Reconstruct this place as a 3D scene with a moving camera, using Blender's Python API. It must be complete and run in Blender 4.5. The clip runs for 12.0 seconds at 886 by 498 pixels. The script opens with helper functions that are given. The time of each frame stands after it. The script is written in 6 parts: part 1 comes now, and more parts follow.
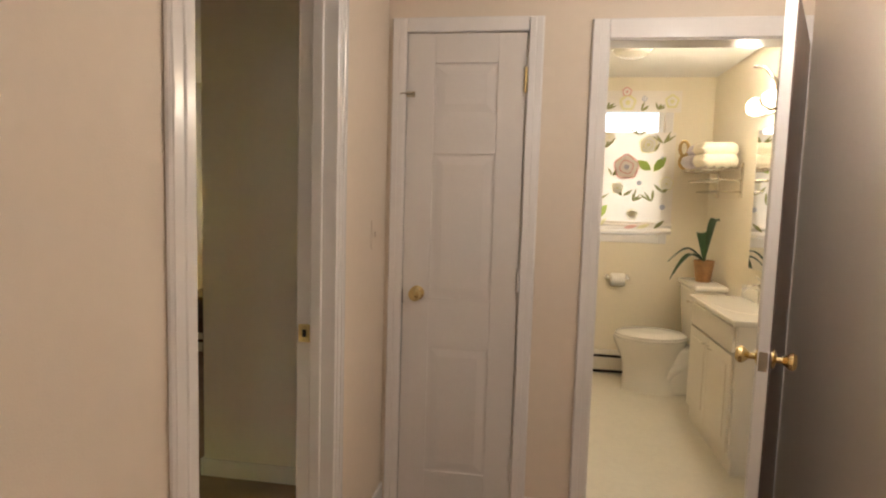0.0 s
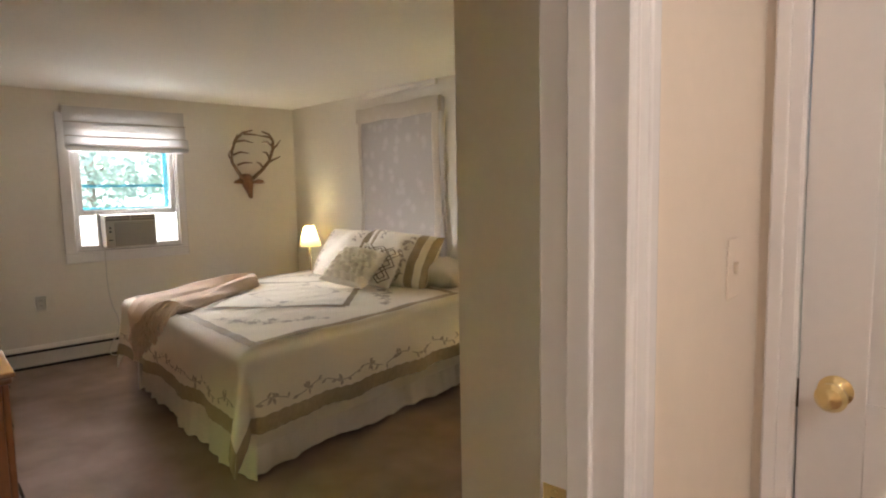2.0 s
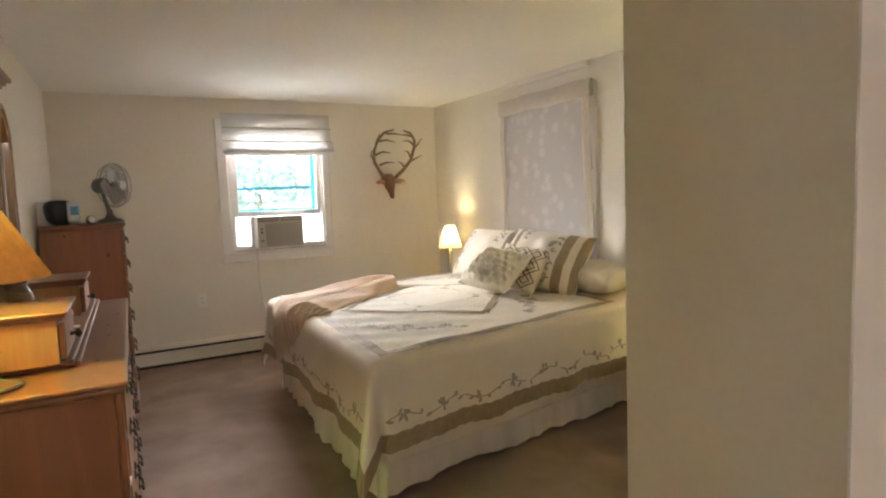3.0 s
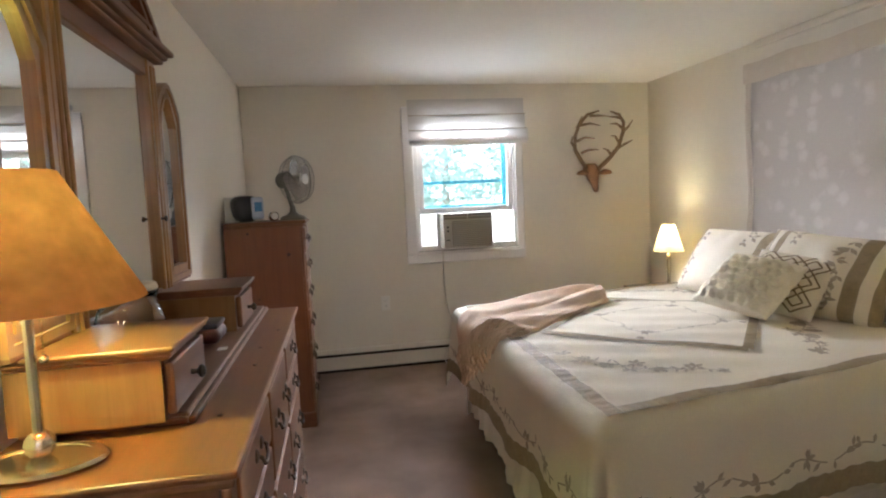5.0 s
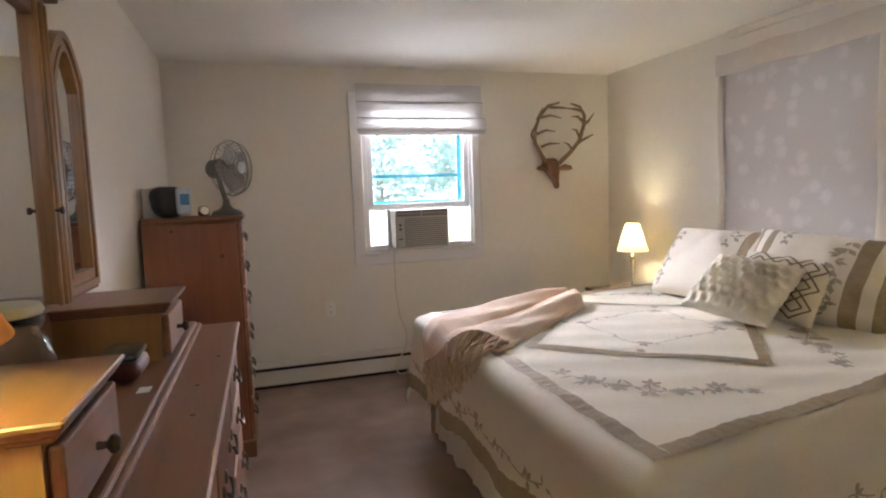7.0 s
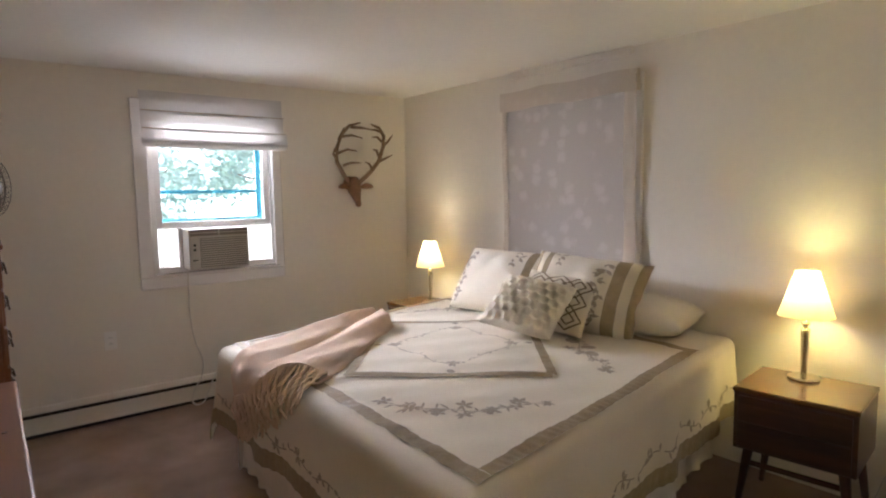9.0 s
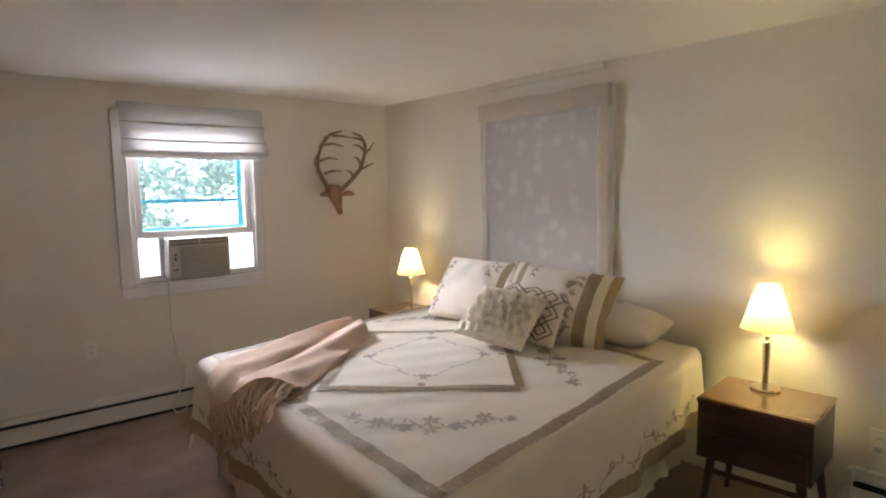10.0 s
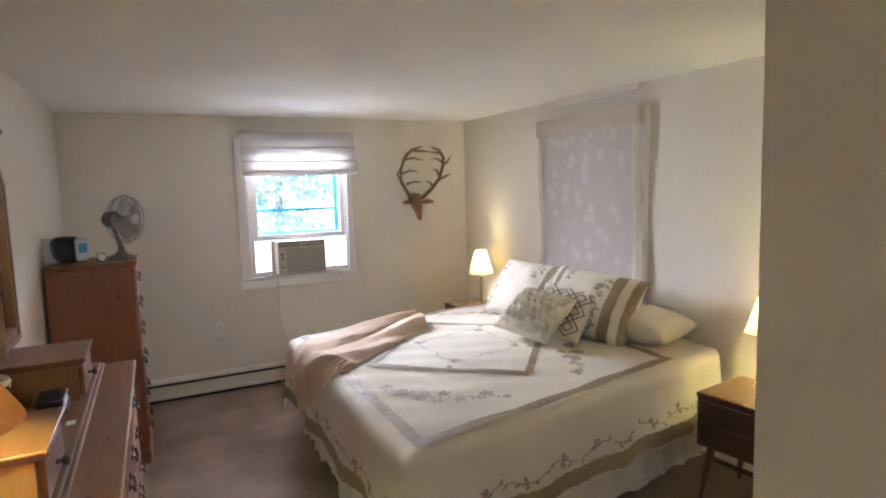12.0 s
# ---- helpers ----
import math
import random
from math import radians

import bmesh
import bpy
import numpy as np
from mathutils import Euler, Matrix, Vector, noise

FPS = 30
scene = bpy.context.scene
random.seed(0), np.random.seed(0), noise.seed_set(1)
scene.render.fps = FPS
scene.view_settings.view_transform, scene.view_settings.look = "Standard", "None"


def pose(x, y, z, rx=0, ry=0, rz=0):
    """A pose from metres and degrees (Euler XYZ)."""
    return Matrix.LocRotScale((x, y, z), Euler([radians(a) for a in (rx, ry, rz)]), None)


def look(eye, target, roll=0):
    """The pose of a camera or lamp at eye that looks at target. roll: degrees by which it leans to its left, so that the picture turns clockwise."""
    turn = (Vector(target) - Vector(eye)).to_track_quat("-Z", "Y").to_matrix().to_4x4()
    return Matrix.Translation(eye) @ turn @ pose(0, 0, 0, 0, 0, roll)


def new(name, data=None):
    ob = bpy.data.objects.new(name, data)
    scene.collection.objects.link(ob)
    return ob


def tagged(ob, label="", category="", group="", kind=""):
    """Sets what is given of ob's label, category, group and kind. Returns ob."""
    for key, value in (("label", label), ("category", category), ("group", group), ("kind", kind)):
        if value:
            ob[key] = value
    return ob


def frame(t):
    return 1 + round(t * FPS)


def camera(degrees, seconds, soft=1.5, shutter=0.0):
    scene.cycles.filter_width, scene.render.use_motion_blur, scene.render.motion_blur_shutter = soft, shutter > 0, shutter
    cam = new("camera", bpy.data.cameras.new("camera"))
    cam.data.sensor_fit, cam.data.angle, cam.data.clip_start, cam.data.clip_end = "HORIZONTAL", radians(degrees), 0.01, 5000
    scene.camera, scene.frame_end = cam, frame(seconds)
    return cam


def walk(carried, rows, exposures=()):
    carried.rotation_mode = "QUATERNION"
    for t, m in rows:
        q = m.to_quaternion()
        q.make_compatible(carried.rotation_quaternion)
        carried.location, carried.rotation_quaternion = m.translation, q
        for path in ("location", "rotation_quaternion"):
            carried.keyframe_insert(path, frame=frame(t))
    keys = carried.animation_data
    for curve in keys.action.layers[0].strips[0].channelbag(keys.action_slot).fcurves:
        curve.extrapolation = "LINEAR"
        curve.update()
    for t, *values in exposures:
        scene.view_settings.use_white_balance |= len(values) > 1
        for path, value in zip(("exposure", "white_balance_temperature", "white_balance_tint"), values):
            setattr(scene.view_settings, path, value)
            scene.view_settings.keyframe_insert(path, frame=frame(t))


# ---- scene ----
cam = camera(74.3, 12.0, soft=2.1)
PATH = [
    (0, (-0.867, 1.677, 1.361), (-1.369, 3.604, 1.179), 1.7),
    (0.5, (-0.891, 2.018, 1.363), (-1.641, 3.861, 1.17), 1.0),
    (1, (-0.972, 2.294, 1.361), (-2.066, 3.956, 1.159), -0.0),
    (1.5, (-1.124, 2.557, 1.368), (-2.455, 4.036, 1.162), -0.9),
    (2, (-1.278, 2.722, 1.355), (-2.755, 4.056, 1.154), -1.1),
    (2.5, (-1.409, 2.838, 1.345), (-3.025, 4.0, 1.148), -1.6),
    (3, (-1.571, 2.932, 1.317), (-3.329, 3.869, 1.136), -2.2),
    (3.5, (-1.763, 2.974, 1.326), (-3.611, 3.719, 1.148), -2.4),
    (5.5, (-2.452, 3.088, 1.287), (-4.419, 3.41, 1.128), -2.7),
    (6, (-2.606, 3.031, 1.301), (-4.569, 3.378, 1.137), -2.4),
    (6.5, (-2.682, 3.007, 1.282), (-4.629, 3.435, 1.114), -2.3),
    (7, (-2.709, 2.985, 1.278), (-4.611, 3.576, 1.101), -2.1),
    (7.5, (-2.723, 2.952, 1.311), (-4.545, 3.756, 1.129), -1.7),
    (9.5, (-2.698, 2.855, 1.444), (-4.244, 4.109, 1.25), -1.0),
    (10, (-2.619, 2.903, 1.493), (-4.172, 4.147, 1.29), -1.0),
    (10.5, (-2.498, 2.963, 1.539), (-4.113, 4.123, 1.324), -1.3),
    (11, (-2.325, 3.011, 1.579), (-4.001, 4.08, 1.355), -1.6),
    (11.5, (-2.132, 3.009, 1.568), (-3.868, 3.981, 1.366), -2.0),
    (12, (-1.924, 3.013, 1.6), (-3.708, 3.892, 1.388), -1.8),
]
walk(cam, [(t, look(eye, target, roll)) for t, eye, target, roll in PATH],
     [(0.0, -0.04, 6550, 10), (1.5, 0.24, 6350, 12), (2.0, 0.45, 6150, 13), (2.5, 0.62, 6100, 12), (3.5, 0.95, 5950, 10), (5.5, 0.6, 5500, 12), (6.5, 0.6, 5550, 14), (7.5, 0.6, 5600, 18), (9.5, 0.3, 5700, 18), (10.5, 0.35, 5600, 17), (11.5, 0.55, 5450, 16), (12.0, 0.76, 5300, 16)])

# ---- light ----
world = bpy.data.worlds.new("sky")
scene.world = world
world.use_nodes = True
wn = world.node_tree.nodes
sky = wn.new("ShaderNodeTexSky")
sky.sky_type, sky.sun_disc = "NISHITA", False
sky.sun_elevation, sky.sun_rotation = radians(52), radians(40)
wn["Background"].inputs["Strength"].default_value = 0.15
world.node_tree.links.new(sky.outputs["Color"], wn["Background"].inputs["Color"])
sun = new("sun", bpy.data.lights.new("sun", "SUN"))
sun.data.energy, sun.data.angle, sun.data.color = 5.0, radians(0.6), (1.0, 0.95, 0.87)
sun.matrix_world = look((0, 0, 10), (-5.2, 4.0, 0))


def lamp_light(name, place, watts, colour, radius):
    ob = new(name, bpy.data.lights.new(name, "POINT"))
    ob.data.energy, ob.data.color, ob.data.shadow_soft_size = watts, colour, radius
    ob.location = place
    return ob


def area_light(name, m, w, h, watts, colour):
    ob = new(name, bpy.data.lights.new(name, "AREA"))
    ob.data.shape, ob.data.size, ob.data.size_y = "RECTANGLE", w, h
    ob.data.energy, ob.data.color = watts, colour
    ob.matrix_world = m
    return ob


# ---- materials ----
def material(name, colour, rough=0.6, metal=0.0, vary=0.08, scale=6.0, fine=60.0, bump=0.0, bump_scale=120.0, stretch=(1, 1, 1), **more):
    m = bpy.data.materials.new(name)
    m.use_nodes = True
    nt = m.node_tree
    n, l = nt.nodes, nt.links
    b = n["Principled BSDF"]
    b.inputs["Roughness"].default_value, b.inputs["Metallic"].default_value = rough, metal
    co = n.new("ShaderNodeTexCoord")
    mp = n.new("ShaderNodeMapping")
    mp.inputs["Scale"].default_value = stretch
    l.new(co.outputs["Object"], mp.inputs["Vector"])
    big = n.new("ShaderNodeTexNoise")
    big.inputs["Scale"].default_value, big.inputs["Detail"].default_value = scale, 4
    small = n.new("ShaderNodeTexNoise")
    small.inputs["Scale"].default_value, small.inputs["Detail"].default_value = fine, 3
    for t in (big, small):
        l.new(mp.outputs["Vector"], t.inputs["Vector"])
    add = n.new("ShaderNodeMath")
    add.operation = "ADD"
    l.new(big.outputs["Fac"], add.inputs[0])
    l.new(small.outputs["Fac"], add.inputs[1])
    ramp = n.new("ShaderNodeMapRange")
    ramp.inputs["From Min"].default_value, ramp.inputs["From Max"].default_value = 0.6, 1.4
    ramp.inputs["To Min"].default_value, ramp.inputs["To Max"].default_value = 1 - vary, 1 + vary
    l.new(add.outputs[0], ramp.inputs["Value"])
    mul = n.new("ShaderNodeVectorMath")
    mul.operation = "SCALE"
    mul.inputs[0].default_value = colour
    l.new(ramp.outputs["Result"], mul.inputs["Scale"])
    l.new(mul.outputs["Vector"], b.inputs["Base Color"])
    if bump:
        t = n.new("ShaderNodeTexNoise")
        t.inputs["Scale"].default_value, t.inputs["Detail"].default_value = bump_scale, 4
        l.new(mp.outputs["Vector"], t.inputs["Vector"])
        bp = n.new("ShaderNodeBump")
        bp.inputs["Strength"].default_value, bp.inputs["Distance"].default_value = bump, 0.004
        l.new(t.outputs["Fac"], bp.inputs["Height"])
        l.new(bp.outputs["Normal"], b.inputs["Normal"])
    for key, value in more.items():
        b.inputs[key.replace("_", " ")].default_value = value
    return m


def wood(name, dark, light, rough=0.35, stretch=(1.0, 14, 14), scale=1.6, knots=False, coat=0.3):
    """Grain that runs along the object's local x by default."""
    m = bpy.data.materials.new(name)
    m.use_nodes = True
    n, l = m.node_tree.nodes, m.node_tree.links
    b = n["Principled BSDF"]
    b.inputs["Roughness"].default_value = rough
    b.inputs["Coat Weight"].default_value, b.inputs["Coat Roughness"].default_value = coat, 0.18
    co, mp = n.new("ShaderNodeTexCoord"), n.new("ShaderNodeMapping")
    mp.inputs["Scale"].default_value = stretch
    l.new(co.outputs["Object"], mp.inputs["Vector"])
    info = n.new("ShaderNodeObjectInfo")
    shift = n.new("ShaderNodeVectorMath")
    shift.operation = "ADD"
    l.new(mp.outputs["Vector"], shift.inputs[0])
    l.new(info.outputs["Random"], shift.inputs[1])
    t = n.new("ShaderNodeTexNoise")
    t.inputs["Scale"].default_value, t.inputs["Detail"].default_value, t.inputs["Distortion"].default_value = scale, 6, 0.9
    l.new(shift.outputs["Vector"], t.inputs["Vector"])
    t2 = n.new("ShaderNodeTexNoise")
    t2.inputs["Scale"].default_value, t2.inputs["Detail"].default_value = scale * 9, 3
    l.new(shift.outputs["Vector"], t2.inputs["Vector"])
    mixf = n.new("ShaderNodeMath")
    mixf.operation = "MULTIPLY_ADD"
    mixf.inputs[1].default_value = 0.35
    l.new(t2.outputs["Fac"], mixf.inputs[0])
    l.new(t.outputs["Fac"], mixf.inputs[2])
    r = n.new("ShaderNodeValToRGB")
    r.color_ramp.elements[0].position, r.color_ramp.elements[1].position = 0.45, 0.85
    r.color_ramp.elements[0].color, r.color_ramp.elements[1].color = (*dark, 1), (*light, 1)
    l.new(mixf.outputs[0], r.inputs["Fac"])
    l.new(r.outputs["Color"], b.inputs["Base Color"])
    bp = n.new("ShaderNodeBump")
    bp.inputs["Strength"].default_value, bp.inputs["Distance"].default_value = 0.08, 0.002
    l.new(t2.outputs["Fac"], bp.inputs["Height"])
    l.new(bp.outputs["Normal"], b.inputs["Normal"])
    return m


def glow(name, colour, strength):
    m = bpy.data.materials.new(name)
    m.use_nodes = True
    b = m.node_tree.nodes["Principled BSDF"]
    b.inputs["Base Color"].default_value = (*colour, 1)
    b.inputs["Emission Color"].default_value, b.inputs["Emission Strength"].default_value = (*colour, 1), strength
    return m


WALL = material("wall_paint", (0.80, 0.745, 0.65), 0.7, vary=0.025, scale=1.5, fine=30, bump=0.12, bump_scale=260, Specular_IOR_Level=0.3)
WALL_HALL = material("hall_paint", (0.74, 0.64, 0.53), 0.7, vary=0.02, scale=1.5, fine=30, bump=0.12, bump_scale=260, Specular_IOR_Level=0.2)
CEILING = material("ceiling_paint", (0.84, 0.81, 0.75), 0.8, vary=0.03, scale=2, fine=40, bump=0.3, bump_scale=90)
TRIM = material("trim_gloss", (0.80, 0.765, 0.74), 0.2, vary=0.02, scale=3, fine=40, bump=0.04, bump_scale=30)
CARPET = material("carpet", (0.33, 0.232, 0.18), 0.95, vary=0.42, scale=3.6, fine=420, bump=1.0, bump_scale=420)
BATH_WALL = material("bath_paint", (0.82, 0.74, 0.58), 0.4, vary=0.02, scale=2, fine=30)
TILE = material("bath_floor", (0.74, 0.69, 0.58), 0.35, vary=0.05, scale=5, fine=30)


# ---- building helpers ----
def box(bm, x0, y0, z0, x1, y1, z1, bevel=0.0, seg=1, m=None):
    r = bmesh.ops.create_cube(bm, size=1.0)
    vs = r["verts"]
    mm = Matrix.Translation(((x0 + x1) / 2, (y0 + y1) / 2, (z0 + z1) / 2)) @ Matrix.Diagonal((abs(x1 - x0), abs(y1 - y0), abs(z1 - z0), 1))
    bmesh.ops.transform(bm, matrix=(m @ mm) if m else mm, verts=vs)
    if bevel:
        es = list({e for v in vs for e in v.link_edges})
        bmesh.ops.bevel(bm, geom=es, offset=bevel, segments=seg, affect="EDGES", profile=0.5)
    return bm


def boxes(*rows, bevel=0.0, seg=1):
    bm = bmesh.new()
    for r in rows:
        box(bm, *r, bevel=bevel, seg=seg)
    return bm


def lathe(bm, profile, n=32, m=None, close=True):
    """A turned shape about z from (radius, height) pairs."""
    rings = []
    for r, z in profile:
        rings.append([bm.verts.new(Vector((r * math.cos(2 * math.pi * i / n), r * math.sin(2 * math.pi * i / n), z))) for i in range(n)])
    for a, b in zip(rings, rings[1:]):
        for i in range(n):
            bm.faces.new((a[i], a[(i + 1) % n], b[(i + 1) % n], b[i]))
    if close:
        for ring, flip in ((rings[0], True), (rings[-1], False)):
            if (ring[0].co.xy.length) > 1e-5:
                bm.faces.new(list(reversed(ring)) if flip else ring)
    if m:
        bmesh.ops.transform(bm, matrix=m, verts=[v for ring in rings for v in ring])
    return bm


def tube(bm, points, radii, n=8, caps=True):
    """A bent round bar through points."""
    pts = [Vector(p) for p in points]
    if not hasattr(radii, "__len__"):
        radii = [radii] * len(pts)
    rings, up = [], Vector((0.12, 0.21, 0.97))
    for i, p in enumerate(pts):
        d = (pts[min(i + 1, len(pts) - 1)] - pts[max(i - 1, 0)]).normalized()
        a = d.cross(up)
        if a.length < 1e-3:
            a = d.cross(Vector((1, 0, 0)))
        a.normalize()
        b = a.cross(d)
        rings.append([bm.verts.new(p + radii[i] * (a * math.cos(2 * math.pi * k / n) + b * math.sin(2 * math.pi * k / n))) for k in range(n)])
    for a, b in zip(rings, rings[1:]):
        for k in range(n):
            bm.faces.new((a[k], b[k], b[(k + 1) % n], a[(k + 1) % n]))
    if caps:
        bm.faces.new(rings[0])
        bm.faces.new(list(reversed(rings[-1])))
    return bm


def grid(bm, fn, nu, nv):
    """A sheet of quads through fn(u, v), u and v from 0 to 1."""
    vs = [[bm.verts.new(fn(i / nu, j / nv)) for j in range(nv + 1)] for i in range(nu + 1)]
    for i in range(nu):
        for j in range(nv):
            bm.faces.new((vs[i][j], vs[i + 1][j], vs[i + 1][j + 1], vs[i][j + 1]))
    return bm


def mesh_of(name, bm, mat, smooth=False):
    bmesh.ops.recalc_face_normals(bm, faces=bm.faces)
    me = bpy.data.meshes.new(name)
    bm.to_mesh(me)
    bm.free()
    for x in (mat if isinstance(mat, (list, tuple)) else [mat]):
        me.materials.append(x)
    if smooth:
        for p in me.polygons:
            p.use_smooth = True
        if smooth != "all":
            me.set_sharp_from_angle(angle=radians(35))
    return me


def part(name, bm, mat, parent, label="", smooth=False, m=None):
    ob = new(name, mesh_of(name, bm, mat, smooth))
    ob.parent = parent
    if m:
        ob.matrix_basis = m
    return tagged(ob, label) if label else ob


def thing(name, label, category, m=Matrix(), group=""):
    ob = new(name)
    ob.matrix_basis = m
    return tagged(ob, label, category, group)


def solid(name, bm, mat, label, category, m=None, group="", smooth=False):
    ob = new(name, mesh_of(name, bm, mat, smooth))
    if m:
        ob.matrix_basis = m
    return tagged(ob, label, category, group)


def setting(name, bm, mat, label="", m=None, smooth=False):
    ob = new(name, mesh_of(name, bm, mat, smooth))
    if m:
        ob.matrix_basis = m
    return tagged(ob, label, kind="structure")


# ---- plan ----
W, S, N, CEIL = -6.89, 2.43, 5.78, 2.208          # window wall, dresser wall, head wall, ceiling of the bedroom
HALL = pose(-1.66, 3.42, 0, 0, 0, 6.0)             # the hall's own axes: u across, v ahead
T = 0.12
HEAD = pose(-5.17, N, 0, 0, 0, 2.0) @ pose(5.17, -N, 0)   # the head wall stands two degrees out of square
# ---- lamps ----
lamp_light("bedside_bulb_light", (-3.732, 5.672, 0.972), 9.5, (1, 0.80, 0.27), 0.05)
lamp_light("window_side_bulb_light", (-6.325, 5.545, 0.972), 9.5, (1, 0.82, 0.42), 0.04)
lamp_light("dresser_bulb_light", (-3.35, 2.565, 1.275), 11.0, (0.80, 1, 0.28), 0.025)
# unseen panels outdoors stand in for skylight coming through the windows
area_light("window_sky_light", look((W - 3.6, 4.13, 3.2), (W, 4.13, 1.4)), 7.0, 2.0, 2300, (1, 0.96, 0.93))
# extra panel off to the side, added to push daylight deeper indoors
area_light("side_fill_panel", look((W - 3.2, 2.2, 1.6), (W, 4.0, 1.4)), 2.4, 2.0, 230, (1, 0.96, 0.92))
# low panel added in place of light bounced up off the ground
area_light("yard_bounce_light", look((W - 1.4, 4.13, 0.1), (W, 4.13, 1.5)), 2.6, 1.2, 65, (0.92, 0.95, 1))
area_light("north_window_light", look((-5.17, N + 0.3, 1.4), (-5.17, 0, 1.2)), 0.9, 1.1, 5, (1, 0.95, 0.93))
area_light("bath_window_light", HALL @ look((1.28, 3.1, 1.6), (1.28, 0, 1.2)), 0.5, 0.9, 8, (1, 0.95, 0.9))
# assumed hall lamp behind the camera, implied by highlights on the casings
lamp_light("unseen_hall_bulb", HALL @ Vector((0.8, -2.7, 2.10)), 10, (1, 0.92, 0.855), 0.10)
# second hall bulb, added to brighten the far hall and the bed
lamp_light("unseen_hall_bulb", HALL @ Vector((1.28, -0.38, 2.10)), 18, (1, 0.92, 0.855), 0.10)
lamp_light("vanity_bulb", HALL @ Vector((1.70, 1.58, 1.90)), 22, (1, 0.86, 0.66), 0.06)
# ---- bedroom shell ----
setting("floor", boxes((W - 0.2, 0.0, -0.12, 0.6, 7.2, 0.0)), CARPET, "worn beige-brown wall-to-wall carpet")
WY0, WY1, WZ0, WZ1 = 3.70, 4.56, 0.884, 2.0
bm = boxes((W - T, S - T, 0, W, WY0, CEIL), (W - T, WY1, 0, W, N + T, CEIL), (W - T, WY0, 0, W, WY1, WZ0), (W - T, WY0, WZ1, W, WY1, CEIL))
setting("wall_west", bm, WALL, "cream painted plaster wall with a window")
setting("wall_south", boxes((W, S - T, 0, -1.62, S, CEIL)), WALL, "cream painted plaster wall")
BY0, BY1 = -5.66, -4.69
bm = boxes((W - T, N, 0, BY0, N + T, CEIL), (BY1, N, 0, -2.45, N + T, CEIL), (BY0, N, 0, BY1, N + T, 0.8), (BY0, N, 2.02, BY1, N + T, CEIL))
setting("wall_north", bm, WALL, "cream painted plaster wall behind the bed", HEAD)
setting("ceiling", boxes((W - T, S - T, CEIL, -1.4, N + T, CEIL + 0.1)), CEILING, "off-white textured plaster ceiling")
# ---- hall shell ----
CV = 0.62
setting("wall_stub", boxes((-0.89, CV + 0.05, 0, -0.105, CV + 0.17, CEIL), (-0.89, CV + 0.17, 0, -0.77, 2.35, CEIL)), WALL, "painted wall end beside the bedroom door", HALL)
DV0, DV1, DH = -0.84, -0.02, 2.04
HZ = 2.3
bm = boxes((-0.105, DV1, 0, -0.015, CV + 0.12, HZ), (-0.105, -3.2, 0, -0.015, DV0, HZ), (-0.105, DV0, DH, -0.015, DV1, HZ))
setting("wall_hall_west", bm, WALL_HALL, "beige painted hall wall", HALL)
CU0, CU1, CH = 0.06, 0.565, 2.03
BU0, BU1, BH = 0.868, 1.56, 2.0
bm = boxes((-0.015, CV, 0, CU0, CV + T, HZ), (CU0, CV, CH, CU1, CV + T, HZ), (CU1, CV, 0, BU0, CV + T, HZ), (BU0, CV, BH, BU1, CV + T, HZ), (BU1, CV, 0, 1.8, CV + T, HZ))
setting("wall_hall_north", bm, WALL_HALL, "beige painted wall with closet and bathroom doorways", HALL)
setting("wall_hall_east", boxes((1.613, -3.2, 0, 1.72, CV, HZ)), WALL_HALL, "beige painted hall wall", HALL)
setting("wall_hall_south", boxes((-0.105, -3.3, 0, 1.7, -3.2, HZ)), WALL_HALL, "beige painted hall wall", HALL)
setting("ceiling_hall", boxes((-0.105, -3.3, HZ, 1.7, CV + T, HZ + 0.1)), CEILING, "off-white hall ceiling", HALL)
# ---- bathroom shell ----
BV1, BR = 2.9, 1.92
BCEIL = 2.3
setting("floor_bath", boxes((BU0 - 0.3, CV + 0.06, -0.1, BR + 0.1, BV1, 0.006)), TILE, "cream sheet floor of the bathroom", HALL)
bm = boxes((0.5, BV1, 0, 1.0, BV1 + T, BCEIL), (1.57, BV1, 0, BR + T, BV1 + T, BCEIL), (1.0, BV1, 0, 1.57, BV1 + T, 1.1), (1.0, BV1, 2.1, 1.57, BV1 + T, BCEIL))
setting("wall_bath_north", bm, BATH_WALL, "pale yellow bathroom wall with a small window", HALL)
setting("wall_bath_east", boxes((BR, CV + T, 0, BR + T, BV1, BCEIL)), BATH_WALL, "pale yellow bathroom wall", HALL)
setting("wall_bath_west", boxes((0.5, CV + T, 0, 0.6, BV1, BCEIL)), BATH_WALL, "pale yellow bathroom wall", HALL)
setting("ceiling_bath", boxes((0.5, CV + T, BCEIL, BR + T, BV1 + T, BCEIL + 0.1)), CEILING, "white bathroom ceiling", HALL)
# ---- more materials ----
PINE_X = wood("pine_lengthwise", (0.17, 0.062, 0.019), (0.215, 0.085, 0.027), 0.42, coat=0.12)
# golden brown of the mirror frame; on box sides it paints in lamplight
PINE_GOLD_LAMPLIT = wood("pine_golden_lamplit", (0.265, 0.125, 0.042), (0.33, 0.17, 0.06), 0.3, stretch=(14, 14, 1.0))
PINE_Z = wood("pine_upright", (0.185, 0.062, 0.022), (0.225, 0.08, 0.028), 0.36, stretch=(14, 14, 1.0))
PINE_KNOT = material("pine_knot", (0.07, 0.025, 0.012), 0.4)
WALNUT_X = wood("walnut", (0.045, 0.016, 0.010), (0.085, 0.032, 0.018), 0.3)
